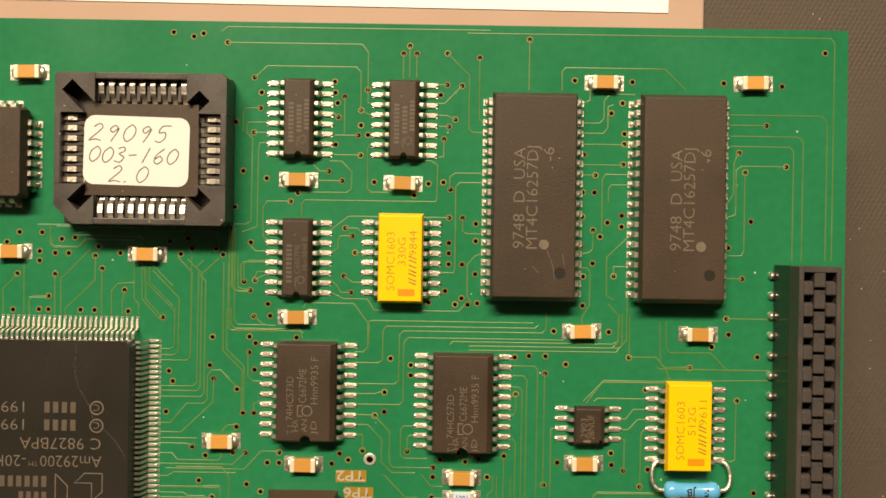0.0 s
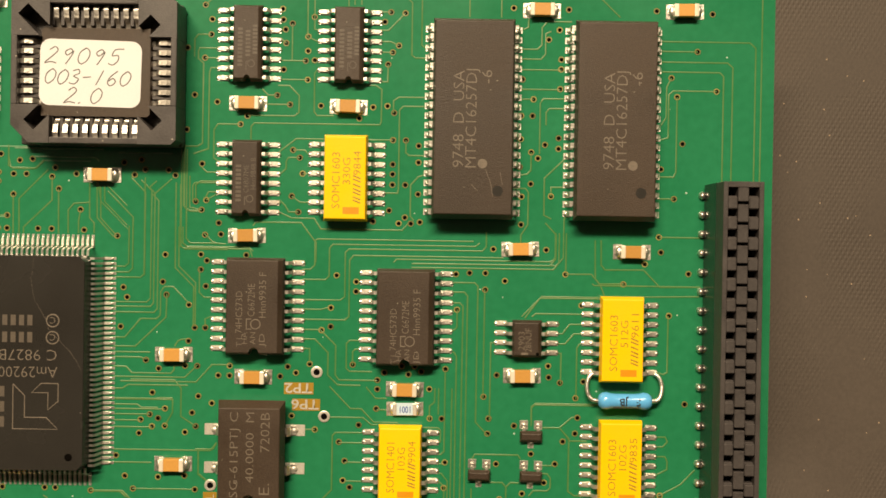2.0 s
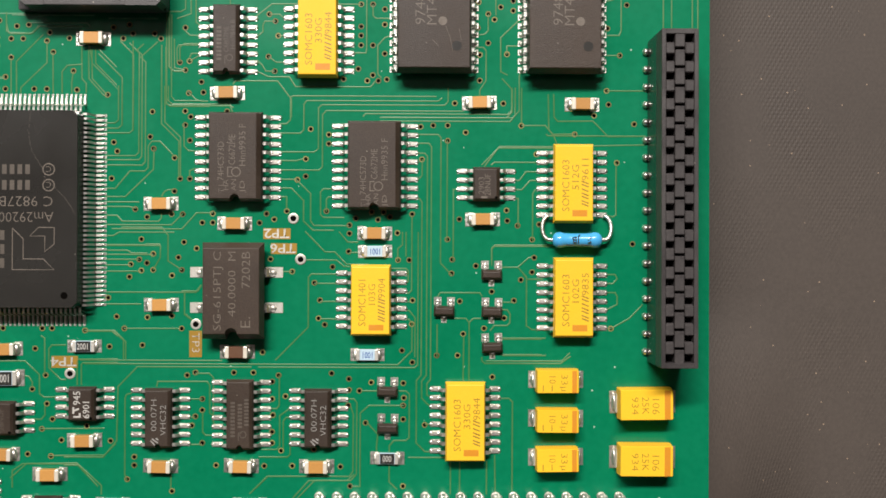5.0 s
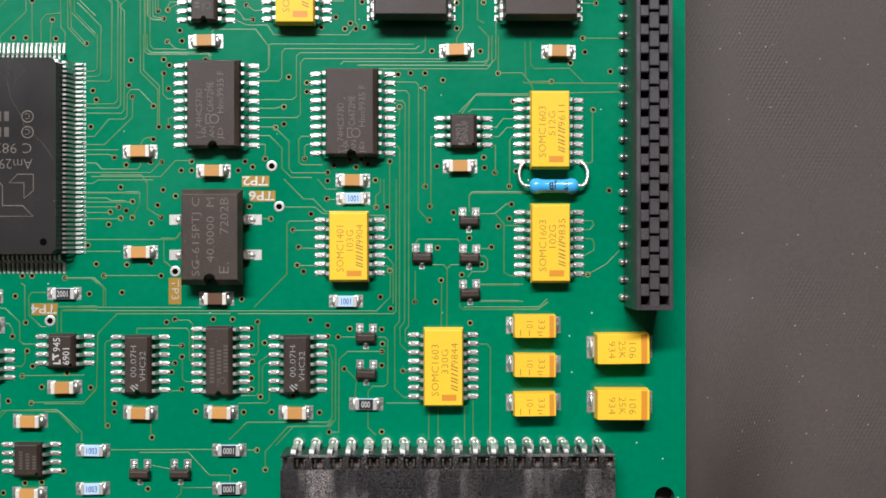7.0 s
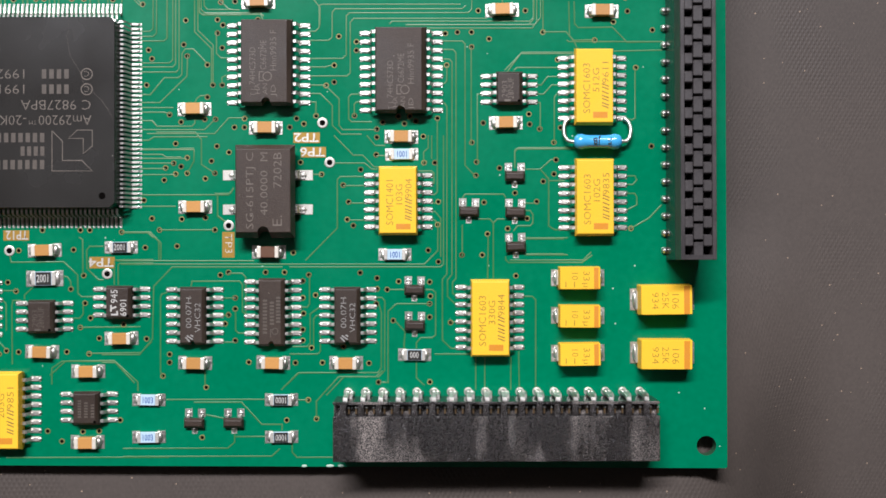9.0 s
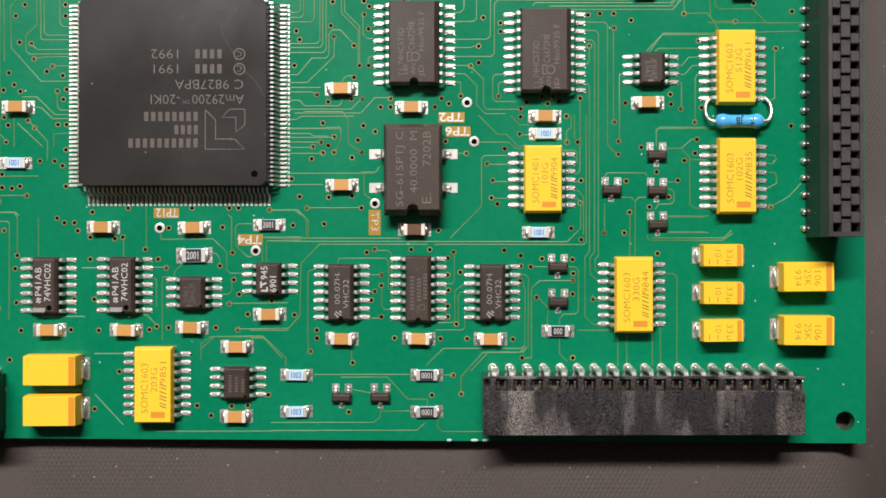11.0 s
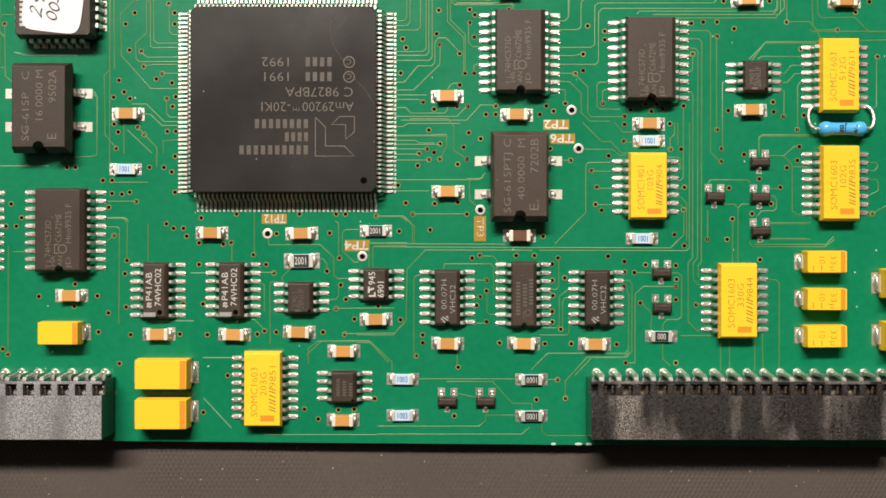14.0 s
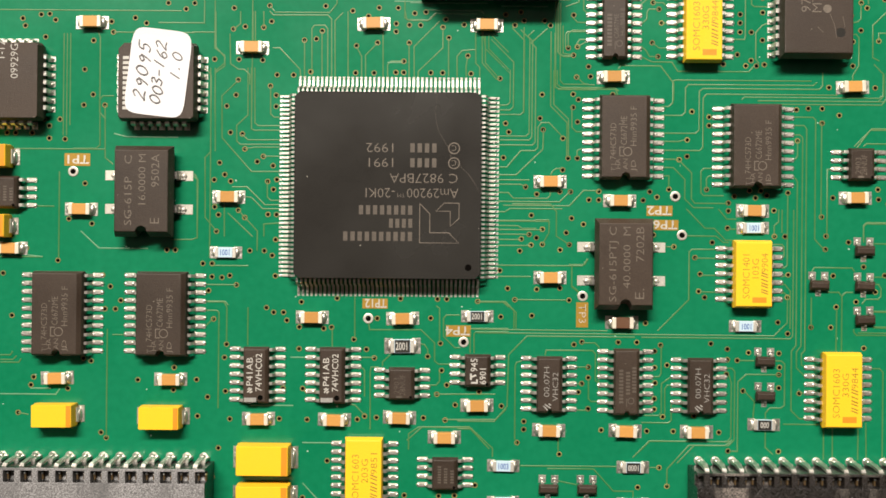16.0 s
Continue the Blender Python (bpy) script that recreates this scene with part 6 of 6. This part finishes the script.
trace((23.85, -25.14), (24.02, -24.39), (31.04, -24.40), (31.46, -24.91), (31.46, -28.92), (32.21, -29.51))
trace((28.11, -26.91), (30.45, -26.91))
trace((28.44, -33.43), (30.37, -33.44))
trace((28.45, -29.50), (29.37, -29.50))
trace((30.45, -28.67), (30.45, -31.68), (30.87, -32.10), (32.29, -32.10))
trace((20.34, -26.05), (19.51, -26.30), (19.34, -26.80), (19.34, -37.75), (19.67, -38.59))
trace((10.66, -36.39), (12.66, -36.40), (15.50, -39.41))
trace((40.15, -28.28), (41.07, -28.28), (41.41, -27.78), (41.41, -23.51))
trace((38.89, -34.13), (41.07, -34.14), (41.49, -33.63), (41.49, -29.28), (42.91, -28.28), (43.33, -28.28))
trace((38.47, -35.22), (42.57, -35.23), (42.99, -34.81), (42.99, -32.22), (43.33, -32.05))
trace((41.99, -34.39), (41.99, -30.04), (42.41, -29.54), (43.25, -29.54))
trace((25.93, -37.60), (25.93, -39.78))
trace((27.37, -11.42), (29.71, -11.42), (30.21, -10.58))
trace((27.79, -11.42), (27.79, -14.77), (29.29, -15.94))
trace((41.43, -8.59), (43.11, -8.60))
trace((80.77, 17.12), (80.82, 13.81), (81.34, 13.17), (86.43, 13.25), (88.62, 10.99), (94.00, 11.07))
trace((79.98, 17.10), (80.06, 12.00), (80.65, 11.29), (83.88, 11.35))
trace((76.11, 12.52), (79.55, 12.57), (80.80, 11.01), (81.40, 9.51))
trace((88.4, 17.6), (94.3, 17.6))
trace((79.40, 9.49), (93.86, 9.81))
trace((79.66, 11.34), (79.91, 11.09), (93.87, 11.07))
trace((-4.16, -27.02), (-3.47, -27.61), (-3.43, -31.63))
trace((-6.08, -32.76), (-4.88, -32.93), (-3.41, -34.45))
trace((3.04, -38.24), (5.33, -36.17), (12.43, -36.10), (13.98, -37.63))
trace((8.57, -35.03), (16.43, -34.96), (18.05, -33.32))
trace((7.25, -31.19), (16.40, -31.11))
trace((-1.33, -27.17), (-2.45, -27.18), (-2.61, -28.03), (-2.54, -36.58))
trace((0.45, -25.27), (-0.74, -26.39), (-0.74, -26.99))
trace((13.47, -17.12), (17.32, -17.09), (18.27, -17.93))
trace((18.30, -21.70), (13.33, -21.74), (13.08, -22.00), (13.10, -24.90))
trace((18.29, -21.18), (12.73, -21.23), (12.48, -21.49), (12.51, -24.91))
trace((10.92, -19.19), (8.87, -19.21), (8.44, -19.73), (8.47, -22.46), (10.19, -24.16), (10.96, -24.15))
trace((7.91, -27.51), (7.92, -29.22), (7.41, -29.83), (5.87, -29.84))
trace((7.87, -23.41), (7.83, -18.19), (7.31, -17.86))
trace((4.80, -23.61), (5.57, -23.69), (6.09, -24.45), (6.09, -25.31))
trace((-2.93, -20.42), (-2.75, -21.53), (5.03, -21.47), (7.10, -23.42), (7.13, -26.15), (7.73, -26.66), (9.70, -26.64))
trace((-4.17, -25.74), (-1.95, -25.72))
trace((-8.40, -21.24), (-8.38, -24.15))
trace((-5.03, -16.08), (-4.97, -22.92))
trace((-18.89, -7.55), (-18.91, -5.66), (-16.51, -5.47))
trace((-24.41, -4.00), (-20.61, -7.56))
trace((-24.94, -2.46), (-24.89, -7.60))
trace((-18.46, 0.85), (-18.43, -1.55), (-17.92, -2.06), (-16.54, -2.05))
trace((-22.03, -1.49), (-20.83, -1.65), (-19.10, -3.35), (-16.53, -3.33))
trace((-23.76, -0.05), (-21.53, -0.03), (-18.77, -2.75), (-16.54, -2.73))
trace((-18.08, 15.34), (-18.04, 11.06), (-17.52, 10.55), (-16.66, 10.55))
trace((-19.18, 4.62), (-16.61, 4.64))
trace((-21.93, 5.71), (-20.48, 5.98), (-16.62, 6.01))
trace((-22.38, 7.93), (-21.43, 7.08), (-16.63, 7.12))
trace((-20.50, 18.07), (-20.42, 9.67), (-19.91, 9.24), (-16.65, 9.27))
trace((-21.02, 18.07), (-20.93, 8.80), (-20.50, 8.55), (-16.64, 8.58))
trace((-21.53, 18.06), (-21.46, 10.86), (-23.16, 9.30), (-23.14, 6.90), (-22.62, 6.39), (-16.62, 6.44))
trace((-22.97, 16.16), (-25.44, 13.74), (-25.38, 7.40), (-20.87, 2.29), (-16.58, 2.32))
trace((-26.51, 18.02), (-26.39, 5.33))
trace((-27.19, 18.02), (-27.07, 5.24), (-27.92, 4.38), (-27.83, -4.71), (-26.10, -6.75))
trace((-30.30, 1.78), (-29.44, 1.79), (-29.09, 1.11), (-29.01, -7.46))
trace((-43.18, 12.23), (-43.10, 4.25), (-41.89, 3.23))
trace((-41.82, 13.61), (-43.54, 13.60), (-43.96, 13.08), (-43.89, 6.13), (-44.49, 5.61), (-47.92, 5.59))
trace((-24.32, 23.19), (-24.20, 18.64), (-22.99, 17.79), (-22.13, 17.80), (-21.26, 17.03), (-21.25, 15.49))
trace((2.23, 26.83), (2.50, 25.54), (5.92, 25.48), (7.03, 26.60))
trace((15.37, 23.24), (17.96, 20.68))
trace((14.94, 23.23), (14.96, 21.18), (17.98, 18.11))
trace((14.42, 23.23), (14.46, 19.03), (16.62, 16.64))
trace((12.96, 24.08), (13.00, 19.02), (13.61, 18.34), (13.62, 16.96))
trace((11.80, 20.04), (11.55, 18.58), (11.56, 16.95))
trace((13.07, 21.07), (10.93, 20.89), (10.17, 20.02), (10.19, 16.94))
trace((8.86, 22.76), (8.91, 16.93))
trace((7.99, 24.38), (8.02, 21.29), (4.28, 17.66), (4.28, 16.89))
trace((7.47, 25.32), (3.64, 21.43), (3.68, 16.89))
trace((2.87, 21.94), (2.91, 16.88))
trace((2.04, 19.19), (0.15, 19.17), (-0.36, 18.66), (-0.34, 16.85))
trace((-1.09, 23.63), (-1.03, 16.85))
trace((-1.93, 21.90), (-3.71, 20.09), (-3.69, 16.83))
trace((-5.10, 21.36), (-4.31, 19.91), (-4.29, 16.82))
trace((-17.79, 21.09), (-16.76, 21.10), (-13.64, 17.87), (-13.54, 16.75))
trace((-10.35, 23.64), (-10.29, 16.78))
trace((-12.99, 22.33), (-12.94, 16.76))
trace((-11.83, 16.77), (-11.89, 24.06), (-11.47, 24.58), (-9.93, 24.59), (-9.49, 24.08), (-9.43, 16.78))
trace((-6.43, 26.76), (-6.34, 16.81))
trace((-8.31, 16.79), (-8.39, 25.29), (-7.20, 26.50))
trace((-18.35, 26.67), (-17.75, 26.07), (-9.51, 26.14), (-8.91, 25.54), (-8.83, 16.79))
trace((-19.21, 26.66), (-19.19, 24.17))
trace((-20.50, 26.65), (-20.45, 22.19))
trace((-20.84, 26.65), (-20.80, 22.19))
trace((-22.73, 26.64), (-22.71, 24.75), (-23.73, 23.88))
trace((-26.50, 26.61), (-26.45, 21.20), (-25.06, 19.58), (-25.05, 18.29), (-26.58, 17.17))
trace((13.93, 24.06), (14.00, 19.02), (16.20, 16.54))
trace((23.86, 24.36), (21.38, 22.16), (22.11, 21.43), (22.11, 18.04))
trace((21.85, 24.04), (20.86, 23.16), (21.61, 22.41), (21.61, 18.04))
trace((19.76, 24.15), (21.19, 22.73), (21.19, 18.04))
trace((18.46, 24.42), (20.35, 22.53), (20.35, 18.04))
trace((15.32, 22.64), (18.76, 19.20), (18.76, 18.05))
trace((14.00, 24.06), (14.47, 21.19), (18.26, 17.41), (18.26, 18.05))
# pale lines: scratches, and glints of copper runs put in as colour
scratch((-12.7, -44.8), (-8.4, -49.4))
scratch((-20.7, -33.1), (-14.2, -33.1))
scratch((-14.7, -25.8), (-11.8, -25.8))
scratch((-12.8, -38.7), (-8.4, -38.7))
scratch((-41.8, 7.9), (-39.8, 7.4), (-32.0, 7.4))
scratch((-46.7, -6.9), (-43.9, -9.5), (-36.4, -9.5))
scratch((-55.9, -10.5), (-52.4, -10.9))
scratch((-58.7, -31.7), (-50.2, -31.7), (-49.6, -30.8))
scratch((-54.1, -30.8), (-50.9, -30.8))
scratch((-0.4, 19.0), (1.8, 19.0))
scratch((3.0, 28.1), (14.8, 28.1))
scratch((5.4, 27.0), (13.7, 27.0), (14.2, 26.5))
scratch((6.6, 26.5), (13.1, 26.5))
scratch((16.8, 27.7), (23.9, 27.7))
scratch((0.6, 28.3), (4.9, 28.3))
tagged(piece("via", via_mesh(REST_V, REST_F, REST_M, "via"), board), "", "", "", "stuff")
me = bpy.data.meshes.new("scratch")
me.from_pydata(SCR_V, [], SCR_F)
me.materials.append(SCRATCH_AND_GLINT)
tagged(piece("scratch", me, board), "", "", "", "stuff")
